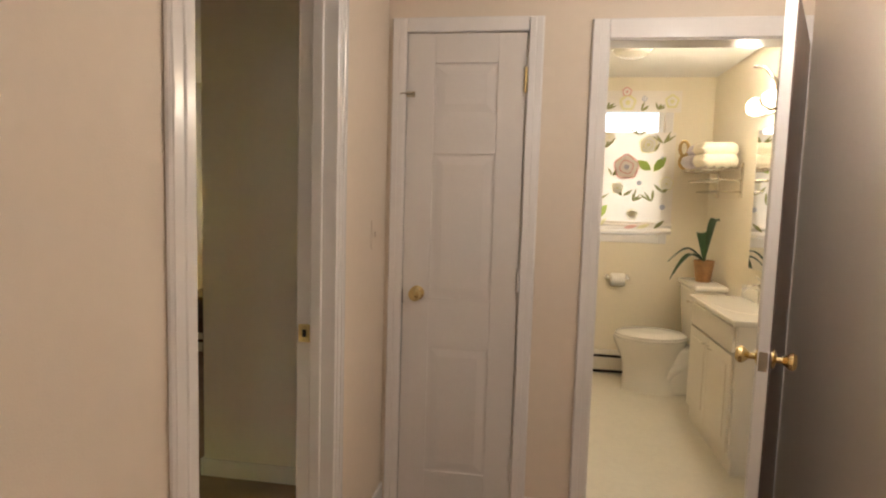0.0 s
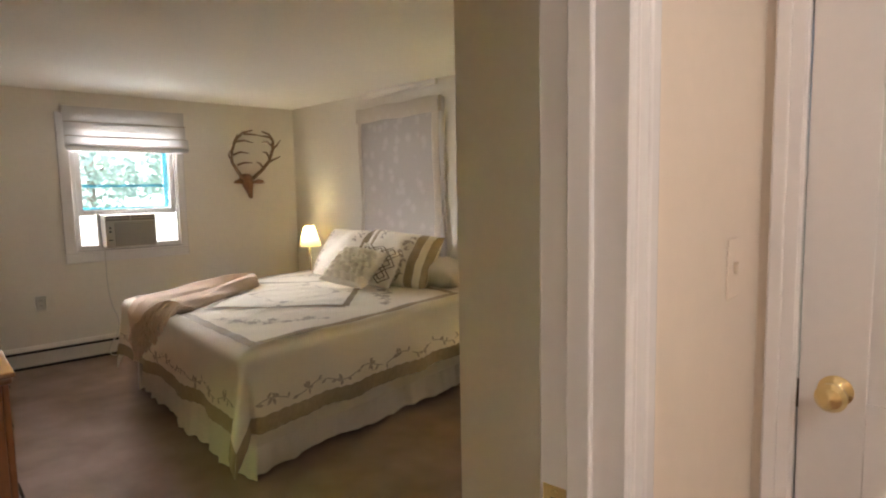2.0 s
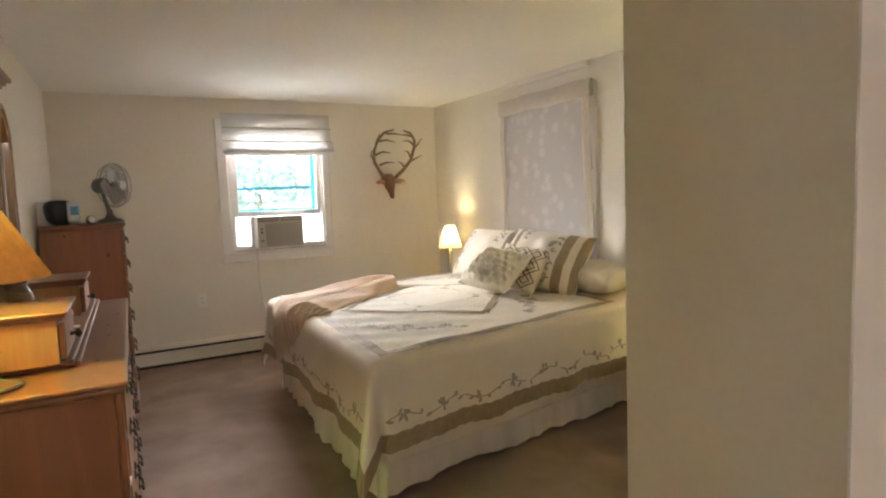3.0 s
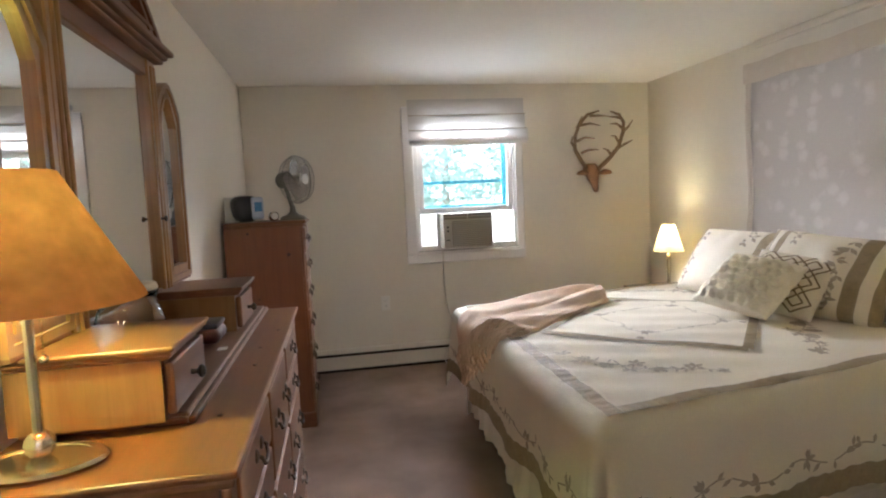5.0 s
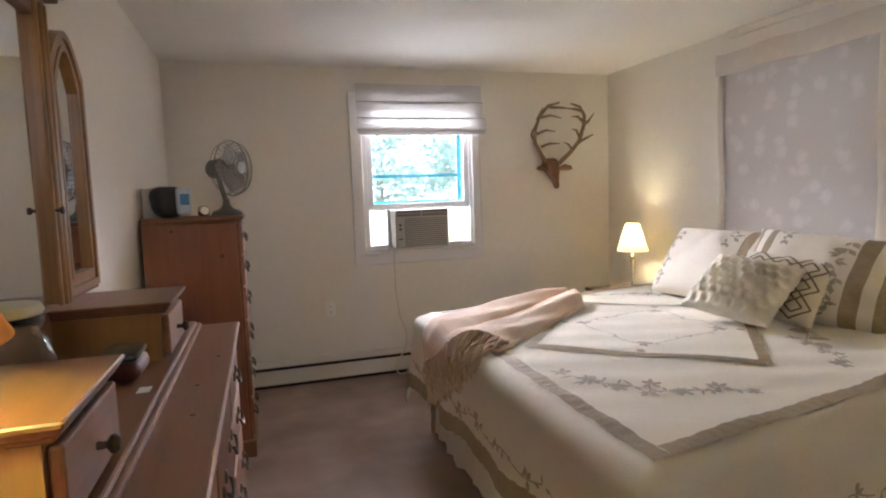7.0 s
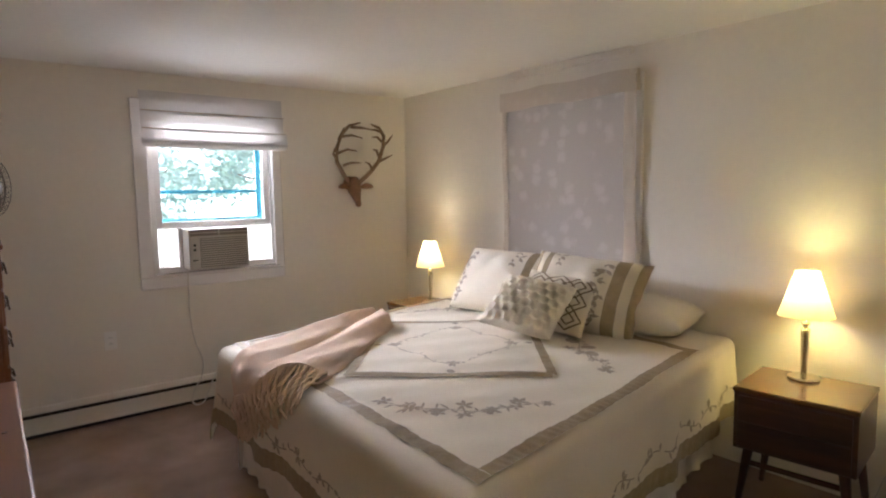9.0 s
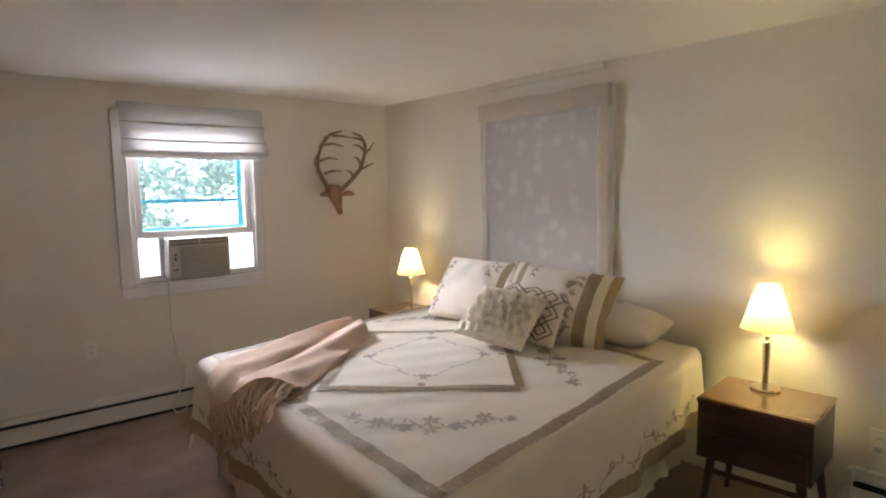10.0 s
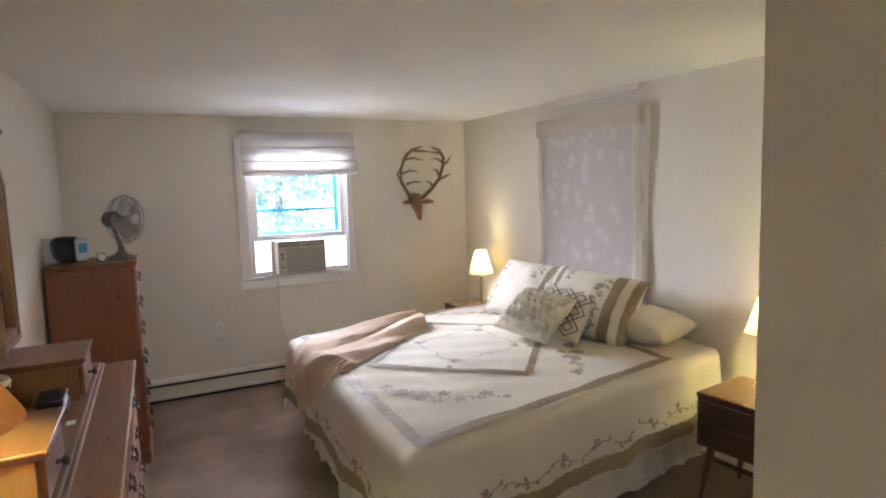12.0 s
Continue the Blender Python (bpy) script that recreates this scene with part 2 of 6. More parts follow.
# lighter, yellower walnut: the lamp's light on the top is in the colour
WALNUT_LIT_TOP = wood("walnut_lit_top", (0.10, 0.052, 0.02), (0.17, 0.095, 0.04), 0.24)
LINEN = material("coverlet_cotton", (0.79, 0.72, 0.60), 0.9, vary=0.05, scale=5, fine=140, bump=0.35, bump_scale=500)
LINEN_SKIRT = material("bed_skirt_cotton", (0.78, 0.71, 0.61), 0.9, vary=0.06, scale=8, fine=120, bump=0.4, bump_scale=400)
TAUPE = material("taupe_satin", (0.33, 0.255, 0.155), 0.6, vary=0.2, scale=30, fine=150, bump=0.5, bump_scale=140)
THREAD = material("embroidery_thread", (0.40, 0.335, 0.26), 0.7, vary=0.25, scale=40, fine=200)
THROW = material("throw_wool", (0.66, 0.49, 0.36), 0.95, vary=0.12, scale=12, fine=160, bump=0.8, bump_scale=300)
PILLOW = material("pillow_cotton", (0.79, 0.72, 0.60), 0.9, vary=0.05, scale=8, fine=120, bump=0.3, bump_scale=300)
TUFT = material("tufted_cotton", (0.84, 0.77, 0.64), 0.85, vary=0.08, scale=20, fine=120, bump=0.3, bump_scale=200)
BROWN_CORD = material("brown_cord", (0.21, 0.15, 0.085), 0.7, vary=0.2)
ANTLER = material("antler_horn", (0.20, 0.12, 0.06), 0.55, vary=0.35, scale=25, fine=120, bump=0.6, bump_scale=60)
HIDE = material("carved_head", (0.26, 0.13, 0.06), 0.5, vary=0.4, scale=14, fine=90, bump=0.5, bump_scale=70)
DARK = material("dark_plastic", (0.02, 0.02, 0.022), 0.35, vary=0.1)
# near-black colour put in for the shade inside heater slots and latch hole
SLOT_SHADE = material("shadow_gap", (0.015, 0.012, 0.01), 0.8)
HEATER = material("heater_enamel", (0.70, 0.65, 0.56), 0.35, vary=0.04, scale=6, fine=40)
PLATE = material("plate_plastic", (0.84, 0.81, 0.75), 0.3, vary=0.02)
BRASS = material("brass", (0.82, 0.66, 0.34), 0.2, 1.0, vary=0.08, scale=20)
PEWTER = material("aged_metal", (0.09, 0.065, 0.045), 0.5, 0.8, vary=0.2, scale=30)
NICKEL = material("brushed_nickel", (0.62, 0.58, 0.50), 0.25, 1.0, vary=0.06, scale=20)
CHROME = material("chrome", (0.8, 0.8, 0.8), 0.12, 1.0, vary=0.03)
ACBODY = material("ac_plastic", (0.46, 0.43, 0.37), 0.45, vary=0.03)
ACDARK = material("ac_grille", (0.20, 0.175, 0.15), 0.5, vary=0.05)
BLUE = material("storm_frame_blue", (0.03, 0.24, 0.32), 0.4, vary=0.05)
VINYL = material("window_vinyl", (0.74, 0.72, 0.70), 0.3, vary=0.02)
CORD = material("cord_vinyl", (0.62, 0.58, 0.52), 0.4, vary=0.03)
FANMETAL = material("fan_enamel", (0.15, 0.135, 0.12), 0.35, 0.3, vary=0.1)
FANBLADE = material("fan_blade", (0.30, 0.27, 0.24), 0.3, 0.3, vary=0.1)


def glass(name, colour=(1, 1, 1), rough=0.0):
    m = bpy.data.materials.new(name)
    m.use_nodes = True
    b = m.node_tree.nodes["Principled BSDF"]
    b.inputs["Base Color"].default_value = (*colour, 1)
    b.inputs["Transmission Weight"].default_value, b.inputs["Roughness"].default_value = 1.0, rough
    b.inputs["IOR"].default_value = 1.45
    return m


def cloth(name, colour, through_light, spots=None, spot_scale=14.0, weave=260.0, contrast=0.13):
    """Thin woven cloth that lets part of the light through."""
    m = bpy.data.materials.new(name)
    m.use_nodes = True
    n, l = m.node_tree.nodes, m.node_tree.links
    n.remove(n["Principled BSDF"])
    d, t, mix = n.new("ShaderNodeBsdfDiffuse"), n.new("ShaderNodeBsdfTranslucent"), n.new("ShaderNodeMixShader")
    mix.inputs["Fac"].default_value = through_light
    l.new(d.outputs[0], mix.inputs[1])
    l.new(t.outputs[0], mix.inputs[2])
    l.new(mix.outputs[0], n["Material Output"].inputs["Surface"])
    co = n.new("ShaderNodeTexCoord")
    tex = n.new("ShaderNodeTexNoise")
    tex.inputs["Scale"].default_value, tex.inputs["Detail"].default_value = weave, 2
    l.new(co.outputs["Object"], tex.inputs["Vector"])
    fac = tex.outputs["Fac"]
    r = n.new("ShaderNodeValToRGB")
    r.color_ramp.elements[0].color = (*[c * (1 - contrast) for c in colour], 1)
    r.color_ramp.elements[1].color = (*[min(1, c * (1 + contrast)) for c in colour], 1)
    l.new(fac, r.inputs["Fac"])
    col = r.outputs["Color"]
    if spots:
        v = n.new("ShaderNodeTexVoronoi")
        v.inputs["Scale"].default_value = spot_scale
        wob = n.new("ShaderNodeTexNoise")
        wob.inputs["Scale"].default_value = spot_scale * 3
        l.new(co.outputs["Object"], wob.inputs["Vector"])
        addv = n.new("ShaderNodeVectorMath")
        addv.operation = "MULTIPLY_ADD"
        addv.inputs[1].default_value = (0.05, 0.05, 0.05)
        l.new(wob.outputs["Color"], addv.inputs[0])
        l.new(co.outputs["Object"], addv.inputs[2])
        l.new(addv.outputs["Vector"], v.inputs["Vector"])
        rr = n.new("ShaderNodeMapRange")
        rr.inputs["From Min"].default_value, rr.inputs["From Max"].default_value = 0.18, 0.42
        rr.inputs["To Min"].default_value, rr.inputs["To Max"].default_value = 0.28, 0.0
        l.new(v.outputs["Distance"], rr.inputs["Value"])
        mx = n.new("ShaderNodeMix")
        mx.data_type = "RGBA"
        l.new(rr.outputs["Result"], mx.inputs["Factor"])
        l.new(col, mx.inputs["A"])
        mx.inputs["B"].default_value = (*spots, 1)
        col = mx.outputs["Result"]
    l.new(col, d.inputs["Color"])
    l.new(col, t.inputs["Color"])
    return m


PANE = glass("window_pane")
JARGLASS = glass("jar_glass", (0.93, 0.97, 0.95), 0.02)
SHADE_CLOTH = cloth("lamp_shade_cloth", (0.86, 0.75, 0.45), 0.3)
AMBER_CLOTH = cloth("amber_paper_shade", (0.58, 0.225, 0.07), 0.026, weave=24, contrast=0.4)
ROMAN = cloth("roman_shade_cloth", (0.60, 0.57, 0.54), 0.15)
GREY_BLIND = cloth("printed_blind_cloth", (0.46, 0.41, 0.365), 0.08, spots=(0.70, 0.66, 0.63), spot_scale=9.0)
PLEAT = cloth("accordion_panel", (0.84, 0.82, 0.78), 0.2)
MIRROR = bpy.data.materials.new("mirror_silver")
MIRROR.use_nodes = True
mb = MIRROR.node_tree.nodes["Principled BSDF"]
mb.inputs["Base Color"].default_value = (0.86, 0.87, 0.86, 1)
mb.inputs["Metallic"].default_value, mb.inputs["Roughness"].default_value = 1.0, 0.01


def frame_boxes(bm, y0, z0, y1, z1, w, x0, x1, bevel=0.003):
    """Four bars round an opening in a wall across x, butted end to end."""
    for r in ((x0, y0, z0, x1, y0 + w, z1), (x0, y1 - w, z0, x1, y1, z1), (x0, y0 + w, z0, x1, y1 - w, z0 + w), (x0, y0 + w, z1 - w, x1, y1 - w, z1)):
        box(bm, *r, bevel=bevel)
    return bm


# ---- west window ----
win = tagged(new("window_1"), "white painted window with a storm sash and air conditioner", kind="structure")
part("casing", boxes((W, 3.62, 0.885, W + 0.02, 3.705, 2.04), (W, 4.53, 0.885, W + 0.02, 4.598, 2.04), (W, 3.705, 1.96, W + 0.02, 4.53, 2.04), bevel=0.005), TRIM, win)
part("apron", boxes((W, 3.62, 0.806, W + 0.018, 4.60, 0.884), bevel=0.006), TRIM, win)
part("window_sill", boxes((W - 0.1, 3.701, 0.8845, W + 0.03, 4.559, 0.902), bevel=0.004), TRIM, win)
bm = bmesh.new()
frame_boxes(bm, 3.703, 0.903, 4.557, 1.995, 0.04, W - 0.10, W - 0.015)
part("window_frame", bm, VINYL, win)
bm = bmesh.new()
frame_boxes(bm, 3.744, 1.205, 4.516, 1.954, 0.038, W - 0.06, W - 0.03)
part("upper_sash", bm, VINYL, win)
part("storm_rail", boxes((W - 0.095, 3.784, 1.432, W - 0.08, 4.4415, 1.456), bevel=0.002), BLUE, win)
part("storm_frame", boxes((W - 0.098, 4.442, 1.245, W - 0.082, 4.478, 1.95), (W - 0.098, 3.782, 1.245, W - 0.082, 4.4418, 1.262)), BLUE, win, "blue storm window edge")
pane = part("pane", boxes((W - 0.047, 3.78, 1.242, W - 0.043, 4.48, 1.917)), PANE, win)
pane.visible_shadow = False

# ---- air conditioner in the lower sash ----
ac = thing("air_conditioner", "beige window air conditioner with pleated side panels", "air conditioner", pose(0, 0, 0))
part("body", boxes((W - 0.3, 3.895, 0.925, W + 0.14, 4.29, 1.198), bevel=0.008, seg=2), ACBODY, ac)
part("grille_recess", boxes((W + 0.1402, 3.965, 0.94, W + 0.1425, 4.275, 1.135)), ACDARK, ac)
for k in range(13):
    z = 0.947 + k * 0.0146
    part("slat", boxes((W + 0.1426, 3.968, z, W + 0.150, 4.272, z + 0.007)), ACBODY, ac)
for y0, y1 in ((3.905, 4.085), (4.095, 4.28)):
    part("air_outlet", boxes((W + 0.1402, y0, 1.15, W + 0.1425, y1, 1.19)), ACDARK, ac)
    part("louvre", boxes((W + 0.1426, y0, 1.168, W + 0.148, y1, 1.173)), ACBODY, ac)
for z in (1.09, 1.06):
    part("knob", lathe(bmesh.new(), [(0.009, 0), (0.009, 0.006), (0.0, 0.007)], 12, pose(W + 0.1402, 3.93, z, 0, 90, 0)), DARK, ac)
part("badge", boxes((W + 0.1402, 3.915, 0.985, W + 0.1412, 3.948, 0.993)), DARK, ac)
part("top_rail", boxes((W - 0.045, 3.744, 1.199, W - 0.02, 4.516, 1.204)), VINYL, ac)
for y0, y1 in ((3.745, 3.87), (4.29, 4.515)):
    bm = bmesh.new()
    n = int((y1 - y0) / 0.0075)
    for z0, z1 in ((0.904, 1.199),):
        vs = [(bm.verts.new((W - 0.04 + (0.009 if i % 2 else 0), y0 + (y1 - y0) * i / n, z0)), bm.verts.new((W - 0.04 + (0.009 if i % 2 else 0), y0 + (y1 - y0) * i / n, z1))) for i in range(n + 1)]
        for a, b in zip(vs, vs[1:]):
            bm.faces.new((a[0], b[0], b[1], a[1]))
    part("pleated_panel", bm, PLEAT, ac)
part("side_rail", boxes((W - 0.045, 3.87, 0.904, W - 0.012, 3.894, 1.198), bevel=0.002), VINYL, ac)
cord = [(W + 0.05, 3.90, 0.913), (W + 0.045, 3.90, 0.78), (W + 0.03, 3.905, 0.6), (W + 0.05, 3.925, 0.42), (W + 0.085, 3.955, 0.3), (W + 0.1, 3.94, 0.2), (W + 0.11, 3.88, 0.1), (W + 0.12, 3.87, 0.03), (W + 0.12, 3.92, 0.012), (W + 0.115, 3.97, 0.08), (W + 0.1, 4.03, 0.19), (W + 0.1, 4.07, 0.22)]
cu = bpy.data.curves.new("power_cord", "CURVE")
cu.dimensions, cu.bevel_depth, cu.bevel_resolution = "3D", 0.0045, 2
sp = cu.splines.new("BEZIER")
sp.bezier_points.add(len(cord) - 1)
for p, c in zip(sp.bezier_points, cord):
    p.co, p.handle_left_type, p.handle_right_type = c, "AUTO", "AUTO"
cu.materials.append(CORD)
tagged(new("power_cord", cu), "pale power cord hanging below the air conditioner", "cord")

# ---- roman shade ----
roman = thing("roman_shade", "pale linen roman shade folded halfway up the window", "window shade")
RX = W + 0.055
part("headrail", boxes((W + 0.021, 3.670, 2.055, RX - 0.003, 4.600, 2.085)), VINYL, roman)


def shade_sheet(y0, y1, prof):
    bm = bmesh.new()
    def f(u, v):
        k = v * (len(prof) - 1)
        i = min(int(k), len(prof) - 2)
        x = prof[i][0] + (prof[i + 1][0] - prof[i][0]) * (k - i)
        z = prof[i][1] + (prof[i + 1][1] - prof[i][1]) * (k - i)
        return Vector((RX + x + 0.004 * math.sin(u * 9 + v * 3), y0 + (y1 - y0) * u, z - 0.012 * math.sin(math.pi * u) * v))
    return grid(bm, f, 24, (len(prof) - 1) * 3)


part("upper_panel", shade_sheet(3.667, 4.605, [(0.002, 2.086), (0.004, 2.03), (0.007, 1.965), (0.012, 1.958)]), ROMAN, roman, smooth="all")
part("middle_fold", shade_sheet(3.669, 4.613, [(0.004, 1.963), (0.0, 1.90), (0.012, 1.855), (0.02, 1.846)]), ROMAN, roman, smooth="all")
part("lower_fold", shade_sheet(3.667, 4.628, [(0.018, 1.85), (0.03, 1.80), (0.04, 1.762), (0.03, 1.745), (0.01, 1.752), (0.0, 1.80)]), ROMAN, roman, smooth="all")
for z, d in ((1.962, 0.0135), (1.849, 0.0225)):
    part("seam", boxes((RX + d, 3.670, z - 0.004, RX + d + 0.003, 4.613, z + 0.002)), TAUPE, roman)
part("under_fold", shade_sheet(3.677, 4.622, [(0.008, 1.79), (0.02, 1.745), (0.01, 1.733), (0.0, 1.76)]), ROMAN, roman, smooth="all")

# ---- north window behind the bed ----
win2 = tagged(new("window_2"), "white painted window covered by a printed blind", kind="structure")
win2.matrix_basis = HEAD
part("casing", boxes((-5.70, N - 0.02, 0.80, BY0 + 0.01, N, 2.06), (BY1 - 0.01, N - 0.02, 0.80, -4.635, N, 2.06), (BY0 + 0.01, N - 0.02, 2.0, BY1 - 0.01, N, 2.06), bevel=0.004), TRIM, win2)
bm = bmesh.new()
for x0, x1, z0, z1 in ((BY0, BY0 + 0.04, 0.80, 2.02), (BY1 - 0.04, BY1, 0.80, 2.02), (BY0 + 0.04, BY1 - 0.04, 0.80, 0.84), (BY0 + 0.04, BY1 - 0.04, 1.39, 1.44), (BY0 + 0.04, BY1 - 0.04, 1.98, 2.02)):
    box(bm, x0, N + 0.03, z0, x1, N + 0.08, z1, bevel=0.003)
part("window_frame", bm, VINYL, win2)
pane = part("pane", boxes((BY0 + 0.04, N + 0.05, 0.84, BY1 - 0.04, N + 0.055, 1.98)), PANE, win2)
pane.visible_shadow = False
blind = thing("window_blind", "taupe fabric blind with pale flowers, lowered", "window blind", HEAD)
bm = bmesh.new()
grid(bm, lambda u, v: Vector((-5.685 + 1.02 * u + 0.006 * math.sin(v * 11 + u), N - 0.032 - 0.012 * math.sin(v * 9) * abs(2 * u - 1) - 0.004 * math.sin(u * 17), 2.05 - 1.35 * v)), 30, 40)
part("sheet", bm, GREY_BLIND, blind, smooth="all")
bm = bmesh.new()
grid(bm, lambda u, v: Vector((-5.70 + 1.05 * u, N - 0.055 - 0.006 * math.sin(v * 3.1) - 0.003 * math.sin(u * 21), 2.075 - 0.125 * v - 0.006 * math.sin(u * 13))), 30, 6)
for x in (-5.70, -4.65):
    s = 1 if x < -5 else -1
    vs = [bm.verts.new(c) for c in ((x, N - 0.055, 2.075), (x, N - 0.021, 2.075), (x, N - 0.021, 1.955), (x, N - 0.058, 1.955))]
    bm.faces.new(vs)
VALANCE = cloth("valance_cloth", (0.68, 0.605, 0.51), 0.15, spots=(0.76, 0.70, 0.62), spot_scale=12.0)
part("valance", bm, VALANCE, blind, smooth=True)
for x0, x1 in ((-5.692, -5.645), (-4.735, -4.658)):
    bm = bmesh.new()
    grid(bm, lambda u, v: Vector((x0 + (x1 - x0) * u + 0.006 * math.sin(v * 11), N - 0.042 - 0.012 * math.sin(v * 9) - 0.003 * math.sin(u * 6), 2.0 - 1.30 * v)), 6, 40)
    part("side_border", bm, VALANCE, blind, "beige printed border", smooth="all")
# ledge added to give the dark shadow line between valance and ceiling
setting("shadow_ledge", boxes((-5.64, N - 0.035, CEIL - 0.045, -4.70, N - 0.001, CEIL - 0.001), bevel=0.006), WALL, "added ledge for the shadow between blind and ceiling", HEAD)

# ---- baseboard heaters ----
def heater(name, length, label, m):
    """Along local x, its back on local y = 0, facing -y."""
    h = thing(name, label, "heater", m, "baseboard heaters")
    bm = bmesh.new()
    prof = [(0, 0.02), (-0.05, 0.02), (-0.058, 0.03), (-0.062, 0.125), (-0.056, 0.128), (-0.052, 0.03 + 0.10)]
    box(bm, 0, -0.060, 0.025, length, -0.054, 0.125, bevel=0.002)
    part("front_panel", bm, HEATER, h)
    bm = bmesh.new()
    for q in ([(0, 0.175), (-0.035, 0.175), (-0.058, 0.152), (-0.058, 0.146), (-0.033, 0.165), (0, 0.165)],):
        a = [bm.verts.new((0, y, z)) for y, z in q]
        b = [bm.verts.new((length, y, z)) for y, z in q]
        for i in range(len(q)):
            j = (i + 1) % len(q)
            bm.faces.new((a[i], a[j], b[j], b[i]))
        bm.faces.new(a)
        bm.faces.new(list(reversed(b)))
    part("hood", bm, HEATER, h)
    part("core", boxes((0.01, -0.045, 0.0, length - 0.01, -0.001, 0.145)), SLOT_SHADE, h, "near-black block for the shade in the slot")
    for x in (0.0, length):
        part("end_cap", boxes((x - 0.012, -0.063, 0.0, x + 0.012, -0.0, 0.176), bevel=0.003), HEATER, h)
    return h


heater("baseboard_heater", 3.2, "long cream enamelled baseboard heater under the window", pose(W, S + 0.02, 0, 0, 0, 90))
heater("baseboard_heater", 0.85, "short cream enamelled baseboard heater behind the nightstand", HEAD @ pose(-3.42, N, 0) @ Matrix.Diagonal((1, 1, 1.45, 1)))

# ---- sockets ----
def socket(name, label, m):
    """A wall plate facing local -y."""
    s = thing(name, label, "socket", m, "wall sockets")
    part("plate", boxes((-0.036, -0.006, -0.058, 0.036, 0, 0.058), bevel=0.003, seg=2), PLATE, s)
    for z in (-0.02, 0.02):
        part("receptacle", lathe(bmesh.new(), [(0.016, 0), (0.016, 0.002), (0, 0.0021)], 16, pose(0, -0.006, z, 90, 0, 0)), PLATE, s)
        for x in (-0.006, 0.006):
            part("slot", boxes((x - 0.0012, -0.0085, z - 0.005, x + 0.0012, -0.0081, z + 0.005)), DARK, s)
    return s


socket("wall_socket", "cream wall socket above the long heater", pose(W, 3.426, 0.51, 0, 0, 90))
s2 = socket("wall_socket", "cream wall socket with a plug beside the nightstand", HEAD @ pose(-3.33, N, 0.385))
part("plug", boxes((-0.015, -0.035, -0.035, 0.015, -0.009, -0.008), bevel=0.004), CORD, s2)
bm = bmesh.new()
tube(bm, [(0, -0.03, -0.03), (-0.02, -0.08, -0.1), (-0.06, -0.09, -0.16), (-0.11, -0.085, -0.2), (-0.14, -0.08, -0.3), (-0.15, -0.07, -0.37)], 0.003, 6)
part("lamp_cord", bm, CORD, s2, smooth=True)


# ---- bed ----
BX, BYF, BW, BL, BTOP, SHEAR = -3.778, 3.776, 1.87, 1.98, 0.660, 0.178


def over(o, r=0.055):
    """Outward and downward run of cloth that goes o past a rounded edge."""
    if o <= 0:
        return 0.0, 0.0
    if o < r * math.pi / 2:
        return r * math.sin(o / r), r * (1 - math.cos(o / r))
    d = o - r * math.pi / 2
    return r + 0.05 * d, r + d


def bed_point(a, b, lift=0.0):
    """A place on the coverlet: a across from the near side, b up from the foot, in metres of cloth."""
    ox = max(0.0, -a) + max(0.0, a - BW)
    oy = max(0.0, -b)
    sx = -1 if a < 0 else 1
    o = (ox ** 2.6 + oy ** 2.6) ** (1 / 2.6)
    out, down = over(o)
    dx, dy = (ox / o, oy / o) if o > 1e-6 else (0, 0)
    ca, cb = min(max(a, 0), BW), max(b, 0)
    fold = max(0.0, down - 0.06)
    wave = fold * 0.05 * (math.sin(ca * 11 + cb * 13) + 0.6 * math.sin(cb * 23 - ca * 19 + 1))
    if ox > 0 and oy > 0:
        wave += fold * (0.26 if a < 0 else 0.05) * math.sin(math.atan2(ox, oy) * 4 - 1.2) * min(1, 2 * min(ox, oy) / o)
    out += wave + lift * min(1, down / 0.05)
    x = -ca + (-1 if a > BW else 1) * dx * out * (1 if ox > 0 else 0)
    y = cb - dy * out
    puff = 0.004 * math.sin(ca * 7 + 1) * math.sin(cb * 6) + 0.0025 * math.sin(ca * 31 + cb * 17) if o <= 0 else 0
    z = BTOP - down + puff + lift * (1 - min(1, down / 0.05)) + 0.012 * math.sin(math.pi * min(max(ca / BW, 0), 1))
    return Vector((BX + x - SHEAR * (y), BYF + y, z))


bed = thing("bed", "wide bed made up with a cream embroidered coverlet", "bed")
bm = bmesh.new()


def shear_box(bm, a0, b0, z0, a1, b1, z1, bevel):
    box(bm, a0, b0, z0, a1, b1, z1, bevel, 2, Matrix(((-1, -SHEAR, 0, BX), (0, 1, 0, BYF), (0, 0, 1, 0), (0, 0, 0, 1))))


shear_box(bm, 0.02, 0.02, 0.40, BW - 0.02, BL, BTOP - 0.02, 0.04)
part("mattress", bm, PILLOW, bed)
bm = bmesh.new()
shear_box(bm, 0.04, 0.04, 0.17, BW - 0.04, BL, 0.395, 0.01)
part("box_spring", bm, PILLOW, bed)
for a in (0.15, BW - 0.15):
    for b in (0.12, BL - 0.15):
        bm = bmesh.new()
        shear_box(bm, a - 0.03, b - 0.03, 0.0, a + 0.03, b + 0.03, 0.17, 0.004)
        part("leg", bm, DARK, bed)
# skirt: one gathered strip round near side, foot and far side
bm = bmesh.new()
path = [(0.0, BL - 0.02 * 0), (0.0, 0.0), (BW, 0.0), (BW, BL)]
tot = BL + BW + BL


